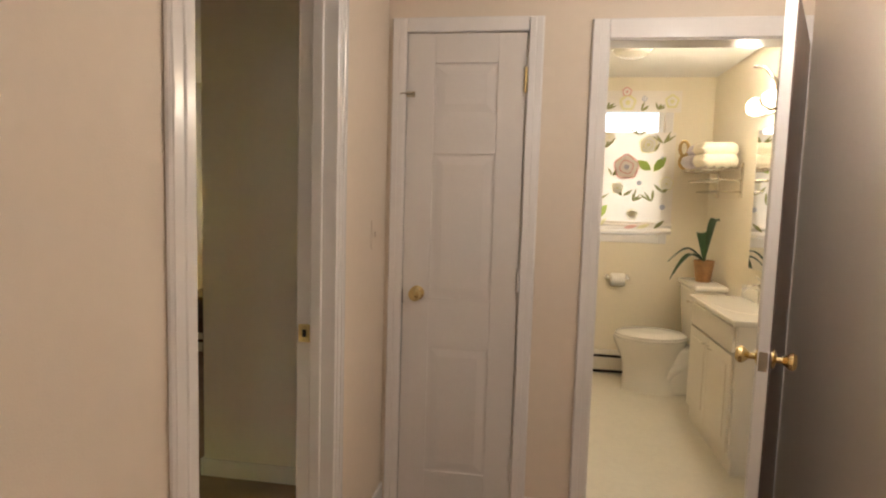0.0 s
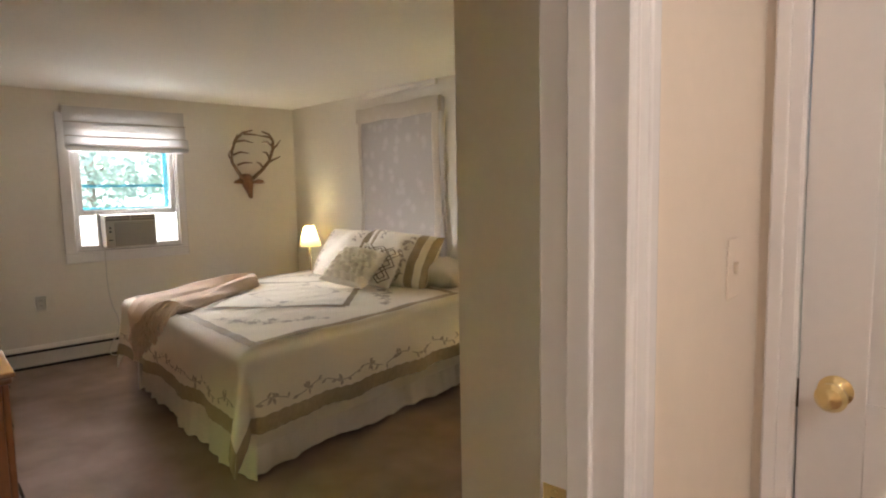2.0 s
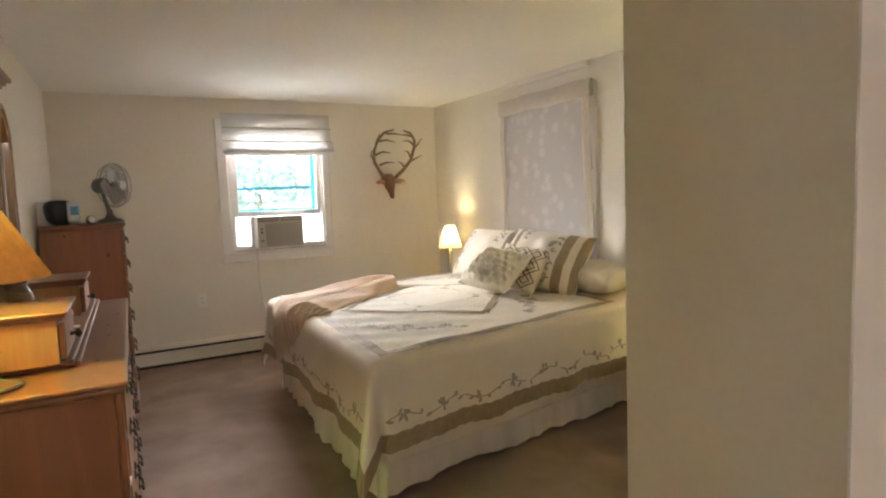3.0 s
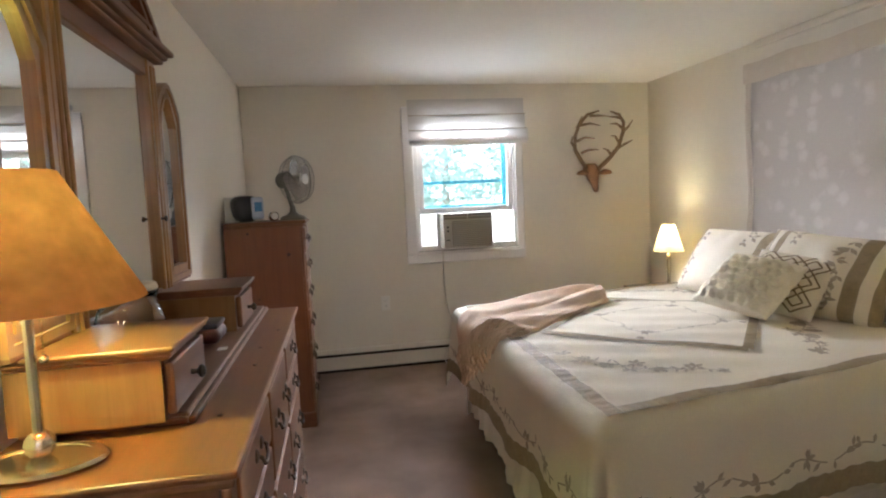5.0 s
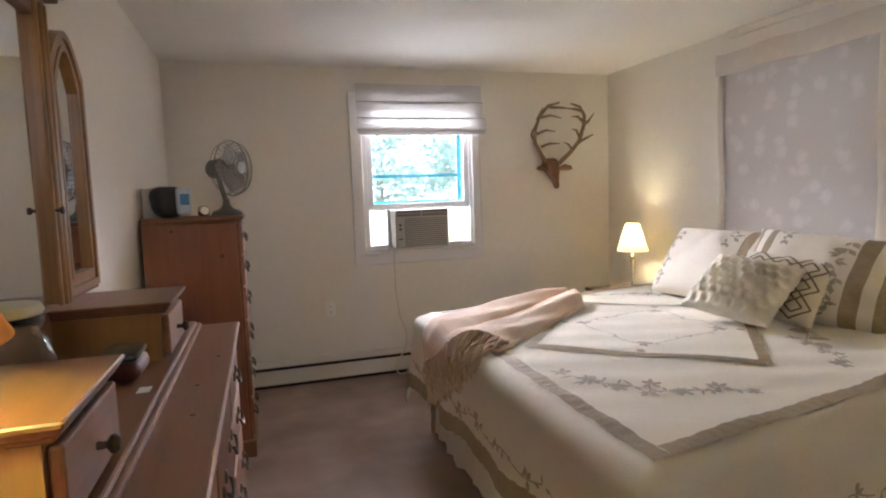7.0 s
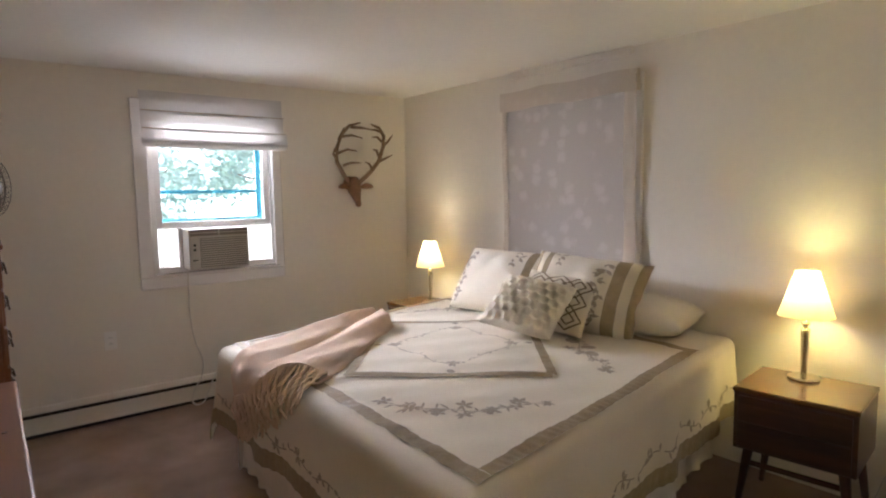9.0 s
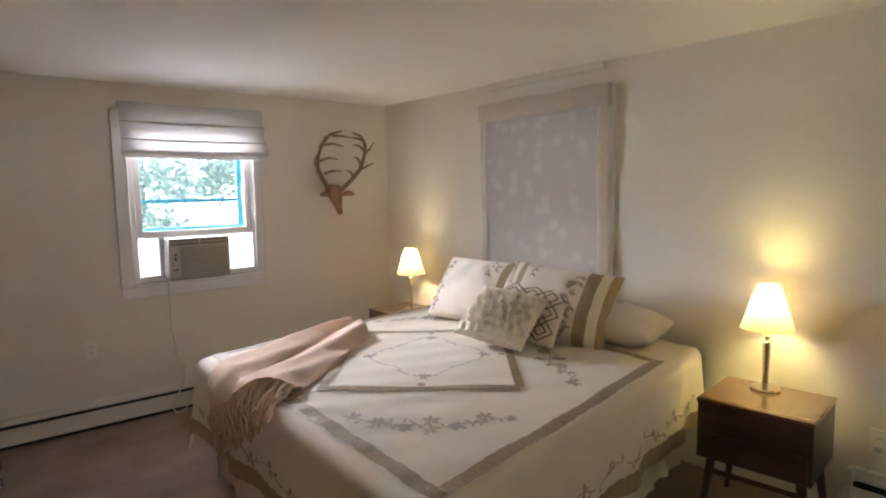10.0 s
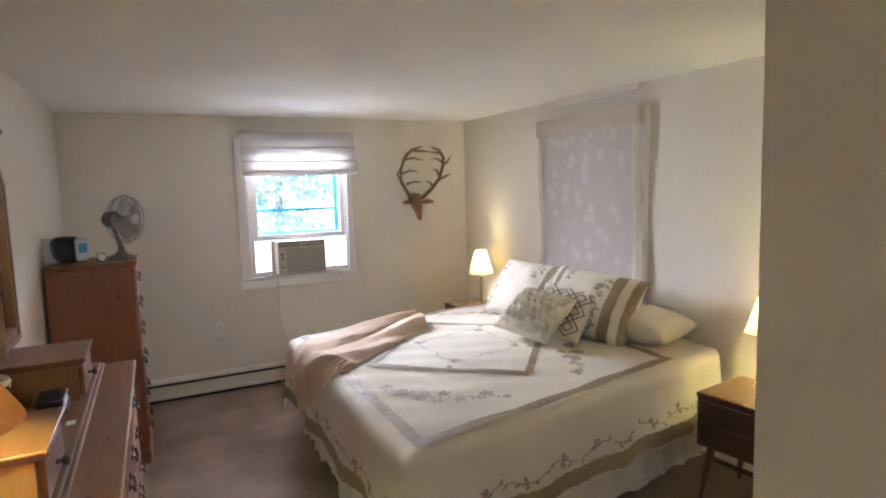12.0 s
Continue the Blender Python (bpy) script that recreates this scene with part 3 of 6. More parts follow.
def skirt(u, v):
    s = u * tot
    if s < BL:
        a, b, n = 0.0, BL - s, (-1, 0)
    elif s < BL + BW:
        a, b, n = s - BL, 0.0, (0, -1)
    else:
        a, b, n = BW, s - BL - BW, (1, 0)
    g = (0.007 * math.sin(s * 34 + math.sin(s * 5)) + 0.012 * math.sin(s * 11 + 1.3) + 0.003 * math.sin(s * 71)) * (0.15 + v) - 0.035 + 0.045 * v
    g += 0.02 * math.sin(s * 3.1) * v
    z = 0.40 - (0.372 + (0.006 * math.sin(s * 7) + 0.004 * math.sin(s * 41)) * v) * v
    inset = 0.07 if n[0] < 0 else 0.02
    aa, bb = a + n[0] * (g - inset), b + n[1] * (g - inset)
    aa = min(max(aa, 0.02), BW + 0.05)
    return Vector((BX - aa - SHEAR * bb, BYF + bb, z))


grid(bm, skirt, 420, 10)
part("bed_skirt", bm, LINEN_SKIRT, bed, "gathered off-white bed skirt", smooth="all")
HEM = 0.40
cover = thing("coverlet", "cream cotton coverlet with taupe ribbon and embroidery on the bed", "coverlet")
bm = bmesh.new()
grid(bm, lambda u, v: bed_point(-HEM + (BW + 2 * HEM) * u, -HEM + (BL + HEM) * v), 150, 118)
part("sheet", bm, LINEN, cover, smooth="all")


def ribbon(name, pts, w, lift=0.0035, steps=60, label=""):
    """A band of cloth laid on the coverlet along straight runs, mitred at corners."""
    bm = bmesh.new()
    n = len(pts)
    left = []
    for i, p in enumerate(pts):
        p = Vector(p)
        d0 = (p - Vector(pts[i - 1])).normalized() if i else None
        d1 = (Vector(pts[i + 1]) - p).normalized() if i < n - 1 else None
        d0, d1 = d0 or d1, d1 or d0
        nrm = Vector((-(d0 + d1).y, (d0 + d1).x)).normalized()
        k = w / 2 / max(0.3, nrm.dot(Vector((-d0.y, d0.x))))
        left.append((p + nrm * k, p - nrm * k))
    for i in range(n - 1):
        (l0, r0), (l1, r1) = left[i], left[i + 1]
        run = (Vector(pts[i + 1]) - Vector(pts[i])).length
        m = max(4, int(run / 0.009))

        def ruche(u, v):
            s = u * run
            k = 0.5 + (v - 0.5) * (1 + 0.07 * math.sin(s * 95 + math.sin(s * 21)) * min(1, 20 * u, 20 * (1 - u)))
            return bed_point(*(l0.lerp(l1, u)).lerp(r0.lerp(r1, u), k), lift + 0.0014 + 0.0022 * math.sin(s * 160 + 2.2 * math.sin(s * 23) + 1.5 * v) * math.sin(math.pi * v))
        grid(bm, ruche, m, 4)
    return part(name, bm, TAUPE, cover, label, smooth="all")


RB = 1.60
for p, q in (((0.03, 0.05), (BW - 0.03, 0.05)), ((BW - 0.03, 0.078), (BW - 0.03, RB - 0.028)), ((BW - 0.03, RB), (0.03, RB)), ((0.03, RB - 0.028), (0.03, 0.078))):
    ribbon("ribbon", [p, q] if p[0] == q[0] else [(p[0] + (0.028 if p[0] > q[0] else -0.028), p[1]), (q[0] + (0.028 if q[0] > p[0] else -0.028), q[1])], 0.055)
CA, CB_, HD = 0.965, 0.835, 0.635
ribbon("ribbon", [(CA - HD, CB_), (CA, CB_ - HD), (CA + HD, CB_), (CA, CB_ + HD), (CA - HD, CB_)], 0.045)
for pts in ([(-HEM + 0.035, BL), (-HEM + 0.035, -HEM + 0.035), (BW + HEM - 0.035, -HEM + 0.035), (BW + HEM - 0.035, BL)],):
    ribbon("hem_ribbon", pts, 0.075, 0.003)

embroidery = bmesh.new()
rnd = random.Random(7)


def leaf(a, b, ang, ln, wd, bm=embroidery):
    c, s = math.cos(ang), math.sin(ang)
    ring = []
    for t, w in ((0, 0), (0.3, 0.8), (0.6, 1.0), (1.0, 0), (0.6, -1.0), (0.3, -0.8)):
        p, q = t * ln, w * wd / 2
        ring.append(bm.verts.new(bed_point(a + p * c - q * s, b + p * s + q * c, 0.004)))
    bm.faces.new(ring)


def stem(pts, w=0.005, bm=embroidery):
    for (a0, b0), (a1, b1) in zip(pts, pts[1:]):
        d = Vector((a1 - a0, b1 - b0))
        if d.length < 1e-6:
            continue
        nn = Vector((-d.y, d.x)).normalized() * w / 2
        bm.faces.new([bm.verts.new(bed_point(x, y, 0.0038)) for x, y in ((a0 + nn.x, b0 + nn.y), (a1 + nn.x, b1 + nn.y), (a1 - nn.x, b1 - nn.y), (a0 - nn.x, b0 - nn.y))])


def blossom(a, b, r, petals=5):
    for k in range(petals):
        leaf(a, b, 2 * math.pi * k / petals + rnd.random(), r, r * 0.45)


def disc(a, b, r):
    vs = [embroidery.verts.new(bed_point(a + r * math.cos(k * math.pi / 5), b + 0.8 * r * math.sin(k * math.pi / 5), 0.004)) for k in range(10)]
    embroidery.faces.new(vs)


def spray(a, b, ang, ln, r=0.042):
    """A bent stem with leaves and flowers to both sides."""
    pts = []
    for i in range(13):
        t = i / 12 - 0.5
        p, q = t * ln, -0.11 * ln * math.cos(t * math.pi) + 0.015 * math.sin(t * 14)
        pts.append((a + p * math.cos(ang) - q * math.sin(ang), b + p * math.sin(ang) + q * math.cos(ang)))
    stem(pts)
    for i, (x, y) in enumerate(pts):
        edge = abs(i - 6) / 6
        for k in range(3 if edge < 0.6 else 2):
            an = ang + rnd.uniform(-2.6, 2.6)
            leaf(x, y, an, rnd.uniform(0.035, 0.06), 0.011)
        if i % 2 == 0:
            off = rnd.uniform(-0.05, 0.05) * (1.2 - edge)
            (blossom if rnd.random() < 0.75 else disc)(x - off * math.sin(ang), y + off * math.cos(ang), r * rnd.uniform(0.7, 1.1))
    for k in range(5):
        t = (k - 2) * 0.15
        o = 0.12 - 0.25 * abs(t)
        x, y = a + t * ln * math.cos(ang) + o * math.sin(ang), b + t * ln * math.sin(ang) - o * math.cos(ang)
        blossom(x, y, r * 0.85)
        stem([(x, y), (a + t * 0.7 * ln * math.cos(ang) + 0.06 * math.sin(ang), b + t * 0.7 * ln * math.sin(ang) - 0.06 * math.cos(ang))], 0.004)


for sa, sb in ((-1, -1), (-1, 1), (1, 1), (1, -1)):
    spray(CA + sa * 0.555, CB_ + sb * 0.465, math.atan2(sb, -sa), 0.64)
wr = [(CA + 0.27 * (1 - 0.15 * math.cos(4 * t)) * math.cos(t), CB_ + 0.27 * (1 - 0.15 * math.cos(4 * t)) * math.sin(t)) for t in [2 * math.pi * k / 40 for k in range(41)]]
stem([p for p in wr], 0.004)
for i, (x, y) in enumerate(wr):
    leaf(x, y, rnd.uniform(0, 6.28), 0.028, 0.010)
    if i % 10 == 5:
        blossom(x, y, 0.045)
        disc(x + 0.08 * (x - CA) / 0.27, y + 0.08 * (y - CB_) / 0.27, 0.022)
        for k in range(4):
            leaf(x, y, rnd.uniform(0, 6.28), 0.05, 0.016)
# vine along the drop
for side in range(3):
    ln = (BL, BW, BL)[side]
    pts, n = [], int(ln / 0.03)
    for i in range(n + 1):
        s = ln * i / n
        h = -HEM + 0.125 + 0.018 * math.sin(s * 21)
        pts.append((h, s) if side == 0 else (s, h) if side == 1 else (BW - h, s))
    for i in range(0, n, 1):
        if i % 7 != 6:
            stem(pts[i:i + 2], 0.0055)
        x, y = pts[i]
        if i % 2 == 0:
            leaf(x, y, rnd.uniform(0, 6.28), rnd.uniform(0.025, 0.045), 0.016)
        if i % 7 == 3:
            for k in range(4):
                leaf(x, y, rnd.uniform(0, 6.28), rnd.uniform(0.03, 0.045), 0.018)
tagged(part("embroidery", embroidery, THREAD, cover, "taupe embroidered flowers and vines"), kind="stuff")


# ---- pillows ----
def pillow_surface(w, h, t, bump=None):
    def f(u, v, side):
        x, y = 2 * u - 1, 2 * v - 1
        edge = (max(0.0, 1 - abs(x) ** 2.4) * max(0.0, 1 - abs(y) ** 2.4)) ** 0.45
        pinch_x = 1 - 0.07 * (1 - y * y) * abs(x) ** 3
        pinch_y = 1 - 0.07 * (1 - x * x) * abs(y) ** 3
        z = side * t / 2 * edge * (1 + 0.05 * math.sin(7 * x + 2 * y) * math.sin(5 * y - x)) + side * 0.004 * edge * math.sin(15 * x * y + 6 * x)
        if bump:
            z += side * bump(x * w / 2, y * h / 2) * edge
        return Vector((x * w / 2 * pinch_x, y * h / 2 * pinch_y, z))
    return f


def pillow(name, label, w, h, t, m, mat, bands=None, bump=None, n=28, group="pillows on the bed"):
    f = pillow_surface(w, h, t, bump)
    ob = thing(name, label, "pillow", m, group)
    bm = bmesh.new()
    rows = {}
    for side in (1, -1):
        vs = {}
        for i in range(n + 1):
            for j in range(n + 1):
                rim = i in (0, n) or j in (0, n)
                key = (i, j) if rim else (i, j, side)
                if key not in rows:
                    rows[key] = bm.verts.new(f(i / n, j / n, side))
                vs[i, j] = rows[key]
        for i in range(n):
            for j in range(n):
                q = (vs[i, j], vs[i + 1, j], vs[i + 1, j + 1], vs[i, j + 1])
                fc = bm.faces.new(q if side > 0 else tuple(reversed(q)))
                if bands and side > 0:
                    fc.material_index = bands((i + 0.5) / n, (j + 0.5) / n)
    part("cover", bm, [mat, TAUPE] if bands else mat, ob, smooth="all")
    return ob, f


def sprig(ob, f, pts):
    bm = bmesh.new()
    r2 = random.Random(3)
    for u, v in pts:
        for k in range(3):
            an, ln = r2.uniform(0, 6.28), r2.uniform(0.03, 0.05)
            ring = []
            for t, w in ((0, 0), (0.5, 0.22), (1, 0), (0.5, -0.22)):
                uu = u + (t * math.cos(an) - w * math.sin(an)) * ln / 0.5
                vv = v + (t * math.sin(an) + w * math.cos(an)) * ln / 0.5
                ring.append(bm.verts.new(f(min(max(uu, 0), 1), min(max(vv, 0), 1), 1) + Vector((0, 0, 0.004))))
            bm.faces.new(ring)
    tagged(part("embroidery", bm, THREAD, ob), kind="stuff")


def propped(centre, along, up):
    """A pillow's pose from its middle, the run of its lower edge and the rise of its side."""
    x = Vector(along).normalized()
    y = Vector(up)
    y = (y - x * y.dot(x)).normalized()
    z = x.cross(y)
    return Matrix(((x.x, y.x, z.x, centre[0]), (x.y, y.y, z.y, centre[1]), (x.z, y.z, z.z, centre[2]), (0, 0, 0, 1)))


pl, f = pillow("pillow_sham", "cream sham with taupe bands and sprigs, leaning on the wall", 0.64, 0.44, 0.23, propped((-5.30, 5.33, 0.855), (0.97, 0.16, -0.02), (0.06, 0.24, 0.31)), PILLOW,
               lambda u, v: 1 if (0.80 < u < 0.88 or u < 0.02 or u > 0.985) else 0, n=48)
sprig(pl, f, [(0.12 + 0.02 * math.sin(k * 5), 0.10 + 0.085 * k) for k in range(10)] + [(0.66, 0.7), (0.70, 0.8), (0.68, 0.9)])
pl, f = pillow("pillow_sham", "cream sham with two taupe bands, propped against the wall", 0.66, 0.45, 0.23, propped((-4.715, 5.375, 0.846), (0.552, 0.15, -0.045), (0.086, 0.237, 0.311)), PILLOW,
               lambda u, v: 1 if (0.02 < u < 0.07 or 0.13 < u < 0.19 or 0.76 < u < 0.845 or u > 0.935) else 0, n=48)
sprig(pl, f, [(0.67 + 0.02 * math.sin(k * 5), 0.10 + 0.085 * k) for k in range(10)] + [(0.27, 0.8), (0.26, 0.9)])
pl, f = pillow("white_pillow", "plain cream sleeping pillow lying flat at the head", 0.52, 0.36, 0.20, pose(-4.465, 5.56, 0.757, 4, 2, 10), PILLOW)


def hexes(x, y):
    """Smocked cells: a dimple in the middle of each, a soft ridge round it."""
    s = 0.054
    best = 9
    j0 = round(y / (s * 0.87))
    for j in (j0 - 1, j0, j0 + 1):
        off = 0.5 * s if j % 2 else 0.0
        i = round((x - off) / s)
        best = min(best, math.hypot(x - off - i * s, y - j * s * 0.87))
    return 0.036 * min(1.0, (best / (0.5 * s)) ** 1.4) - 0.015


pl, f = pillow("tufted_pillow", "cream honeycomb-smocked cushion in front of the shams", 0.41, 0.35, 0.13, propped((-4.795, 5.03, 0.822), (0.353, 0.095, -0.038), (-0.06, 0.239, 0.194)), TUFT, bump=hexes, n=90)
pl, f = pillow("lattice_cushion", "cream cushion with brown corded lattice, half hidden", 0.42, 0.35, 0.10, propped((-4.765, 5.205, 0.818), (0.552, 0.15, -0.045), (0.03, 0.24, 0.26)), PILLOW)
bm = bmesh.new()


def cord_on(p, q, w=0.010):
    m = 10
    d = (Vector(q) - Vector(p)).normalized()
    nn = Vector((-d.y, d.x)) * w / 2 / 0.44
    for i in range(m):
        a, b = Vector(p).lerp(Vector(q), i / m), Vector(p).lerp(Vector(q), (i + 1) / m)
        bm.faces.new([bm.verts.new(f(*c, 1) + Vector((0, 0, 0.003))) for c in (a + nn, b + nn, b - nn, a - nn)])


for cx in (0.22, 0.5, 0.78):
    for cy in (0.22, 0.5, 0.78):
        for r in (0.20, 0.09):
            q = [(max(0.04, cx - r), cy), (cx, max(0.04, cy - r)), (min(0.96, cx + r), cy), (cx, min(0.96, cy + r))]
            for k in range(4):
                cord_on(q[k], q[(k + 1) % 4])
part("lattice_cord", bm, BROWN_CORD, pl, "brown corded lattice")

# ---- throw ----
thr = thing("throw_blanket", "dusty pink knitted throw with fringe draped over the bed foot", "blanket")
TQ = ((1.86, 0.90), (1.47, 0.82), (1.60, -0.22), (0.98, 0.12))


def throw_ab(u, v):
    a0, b0 = (1 - u) * TQ[0][0] + u * TQ[1][0], (1 - u) * TQ[0][1] + u * TQ[1][1]
    a1, b1 = (1 - u) * TQ[2][0] + u * TQ[3][0], (1 - u) * TQ[2][1] + u * TQ[3][1]
    return (1 - v) * a0 + v * a1, (1 - v) * b0 + v * b1 - 0.04 * math.sin(math.pi * u) * v


def throw_top(u, v):
    a, b = throw_ab(u, v)
    hump = 0.075 * (abs(math.sin(math.pi * (0.02 + 1.96 * min(u * 1.05, 1)))) ** 0.55) * (1 - 0.25 * v) * (0.75 + 0.25 * math.sin(5 * v + 2 * u)) + 0.012
    if u < 0.02 or u > 0.98:
        hump = 0.006
    hump += 0.006 * math.sin(23 * u + 9 * v)
    if v < 0.001:
        hump = 0.008
    return bed_point(a, b, hump)


bm = bmesh.new()
grid(bm, throw_top, 44, 50)
part("body", bm, THROW, thr, smooth="all")
bm = bmesh.new()
for k in range(46):
    u = (k + 0.5) / 46
    p0 = throw_top(u, 0.985)
    a, b = throw_ab(u, 1.0)
    da, db = -0.35 + rnd.uniform(-0.35, 0.35), -1.0
    pts = [p0]
    for i in range(1, 6):
        t = 0.036 * i
        pts.append(bed_point(a + da * t * 0.6 + 0.008 * math.sin(i * 2.1 + k * 1.7), b + db * t, 0.022 - 0.001 * i + 0.012 * math.sin(i * 1.3 + k * 2.3)))
    tube(bm, pts, [0.009, 0.0085, 0.0065, 0.007, 0.006, 0.004], 6)
tagged(part("fringe", bm, THROW, thr, "twisted pink fringe", smooth=True), kind="stuff")
# ---- nightstands and table lamps ----
def nightstand(label, m):
    """Front-left corner of the top at the origin; x to the right along the front, y back."""
    s = thing("nightstand", label, "nightstand", m, "nightstands")
    part("top", boxes((-0.004, -0.006, 0.535, 0.453, 0.388, 0.555), bevel=0.003), WALNUT_LIT_TOP, s)
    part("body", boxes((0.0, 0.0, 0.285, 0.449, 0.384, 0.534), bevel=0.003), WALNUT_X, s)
    part("drawer_front", boxes((0.018, -0.010, 0.41, 0.431, -0.0005, 0.522), bevel=0.002), WALNUT_X, s)
    part("drawer_front", boxes((0.018, -0.010, 0.295, 0.431, -0.0005, 0.404), bevel=0.002), WALNUT_X, s)
    for x, y in ((0.05, 0.05), (0.40, 0.05), (0.05, 0.335), (0.40, 0.335)):
        bm = bmesh.new()
        sx, sy = (-0.035 if x < 0.2 else 0.035), (-0.03 if y < 0.2 else 0.03)
        tube(bm, [(x, y, 0.286), (x + sx, y + sy, 0.0)], [0.021, 0.012], 10)
        part("leg", bm, WALNUT_X, s, smooth=True)
    part("rail", boxes((0.04, 0.045, 0.20, 0.41, 0.06, 0.222), bevel=0.003), WALNUT_X, s)
    part("rail", boxes((0.04, 0.325, 0.20, 0.41, 0.34, 0.222), bevel=0.003), WALNUT_X, s)
    return s


nightstand("dark walnut nightstand with splayed legs beside the bed", pose(-3.884, 5.354, 0, 0, 0, 7.0))
nightstand("dark walnut nightstand on the window side of the bed", pose(-6.60, 5.32, 0, 0, 0, 2))


def table_lamp(label, m):
    s = thing("table_lamp", label, "lamp", m, "bedside lamps")
    part("base", lathe(bmesh.new(), [(0.062, 0), (0.064, 0.006), (0.06, 0.013), (0.02, 0.017), (0.0, 0.0175)], 32), NICKEL, s, smooth=True)
    part("stem", lathe(bmesh.new(), [(0.0115, 0.016), (0.013, 0.08), (0.019, 0.22), (0.021, 0.226), (0.012, 0.232), (0.008, 0.236)], 20), NICKEL, s, "fluted satin nickel stem", smooth=True)
    part("neck_ball", lathe(bmesh.new(), [(0.006, 0.234), (0.014, 0.24), (0.018, 0.25), (0.014, 0.26), (0.007, 0.266), (0.006, 0.29), (0.010, 0.292), (0.010, 0.313)], 20), NICKEL, s, smooth=True)
    bm = bmesh.new()
    lathe(bm, [(0.110, 0.285), (0.105, 0.30), (0.048, 0.478)], 40, close=False)
    part("shade", bm, SHADE_CLOTH, s, "cream pleated lampshade", smooth="all")
    for r, z in ((0.1105, 0.286), (0.048, 0.479)):
        part("shade_trim", lathe(bmesh.new(), [(r, z - 0.003), (r + 0.0015, z), (r, z + 0.003)], 40, close=False), SHADE_CLOTH, s, smooth="all")
    part("bulb", lathe(bmesh.new(), [(0.007, 0.312), (0.010, 0.318), (0.014, 0.328), (0.013, 0.336), (0.008, 0.343), (0, 0.346)], 16), glow("bulb_glass", (1.0, 0.80, 0.50), 30.0), s, smooth=True)
    return s


table_lamp("lit nickel table lamp with a cream shade on a nightstand", pose(-3.732, 5.672, 0.556))
table_lamp("lit nickel table lamp with a cream shade by the window", pose(-6.325, 5.545, 0.556))

# ---- stag head on the wall ----
stag = thing("stag_head", "carved brown stag head with wide antlers on the wall", "wall trophy", pose(0, 0.006, -0.026))
bm = bmesh.new()
prof = [(0.0, 0.052, 0.060), (0.05, 0.055, 0.062), (0.10, 0.048, 0.055), (0.15, 0.034, 0.040), (0.20, 0.024, 0.027), (0.235, 0.022, 0.022), (0.25, 0.012, 0.012)]
hd = Vector((0.16, -0.035, -0.20)).normalized()
hs = Vector((0, 1, 0))
hs = (hs - hd * hs.dot(hd)).normalized()
hu = hd.cross(hs)
rings = []
for t, rw, rh in prof:
    c = Vector((W + 0.055, 5.165, 1.535)) + hd * t
    rings.append([bm.verts.new(c + hs * rw * math.cos(k * math.pi / 8) + hu * rh * math.sin(k * math.pi / 8)) for k in range(16)])
for a, b in zip(rings, rings[1:]):
    for k in range(16):
        bm.faces.new((a[k], a[(k + 1) % 16], b[(k + 1) % 16], b[k]))
bm.faces.new(rings[0])
bm.faces.new(rings[-1])
part("head", bm, HIDE, stag, smooth="all")
bm = bmesh.new()
lathe(bm, [(0.05, 0.0), (0.058, 0.01), (0.05, 0.05), (0.03, 0.075)], 20, pose(W, 5.165, 1.52, 0, 90, 0))
part("neck_mount", bm, HIDE, stag, smooth=True)
for sgn in (-1, 1):
    bm = bmesh.new()
    tube(bm, [(W + 0.10, 5.165 + sgn * 0.045, 1.49), (W + 0.11, 5.165 + sgn * 0.09, 1.50), (W + 0.115, 5.165 + sgn * 0.135, 1.495), (W + 0.115, 5.165 + sgn * 0.155, 1.488)], [0.012, 0.024, 0.017, 0.003], 8)
    part("ear", bm, HIDE, stag, smooth=True)
    bm = bmesh.new()
    bmesh.ops.create_icosphere(bm, subdivisions=2, radius=0.008, matrix=Matrix.Translation(Vector((W + 0.055, 5.165, 1.535)) + hd * 0.10 + hs * sgn * 0.041 + hu * -0.02))
    part("eye", bm, DARK, stag, smooth="all")


def ant(cx, cy, x=0.10):
    return (W + x, 5.165 + (cx - 137) * 0.00288, 1.525 + (240 - cy) * 0.00288)


beams = ((((120, 240), (100, 215), (80, 185), (79, 150), (95, 112), (120, 88), (157, 78)),
          (((80, 180), (66, 165), (65, 150)), ((88, 125), (92, 110), (95, 95)), ((98, 195), (118, 187), (143, 188)), ((85, 162), (108, 152), (131, 157)), ((97, 118), (122, 114), (149, 122)), ((125, 92), (150, 93), (176, 97)))),
         (((154, 240), (185, 212), (211, 180), (224, 140), (226, 112), (214, 90), (190, 80)),
          (((212, 182), (230, 172), (244, 164)), ((224, 140), (237, 126), (246, 108)), ((192, 207), (174, 190), (155, 185)), ((214, 172), (198, 152), (179, 151)), ((224, 128), (202, 116), (177, 118)), ((219, 100), (196, 97), (171, 98)))))
for main, tines in beams:
    bm = bmesh.new()
    n = len(main)
    tube(bm, [ant(*p, 0.08 + 0.05 * math.sin(i / n * 3)) for i, p in enumerate(main)], [0.019, 0.0175, 0.0165, 0.0155, 0.014, 0.012, 0.006], 8)
    beam = part("antler", bm, ANTLER, stag, smooth=True)
    for q in tines:
        part("tine", tube(bmesh.new(), [ant(*p, 0.115 + 0.03 * k) for k, p in enumerate(q)], [0.0115, 0.0095, 0.0035], 7), ANTLER, beam, smooth=True)


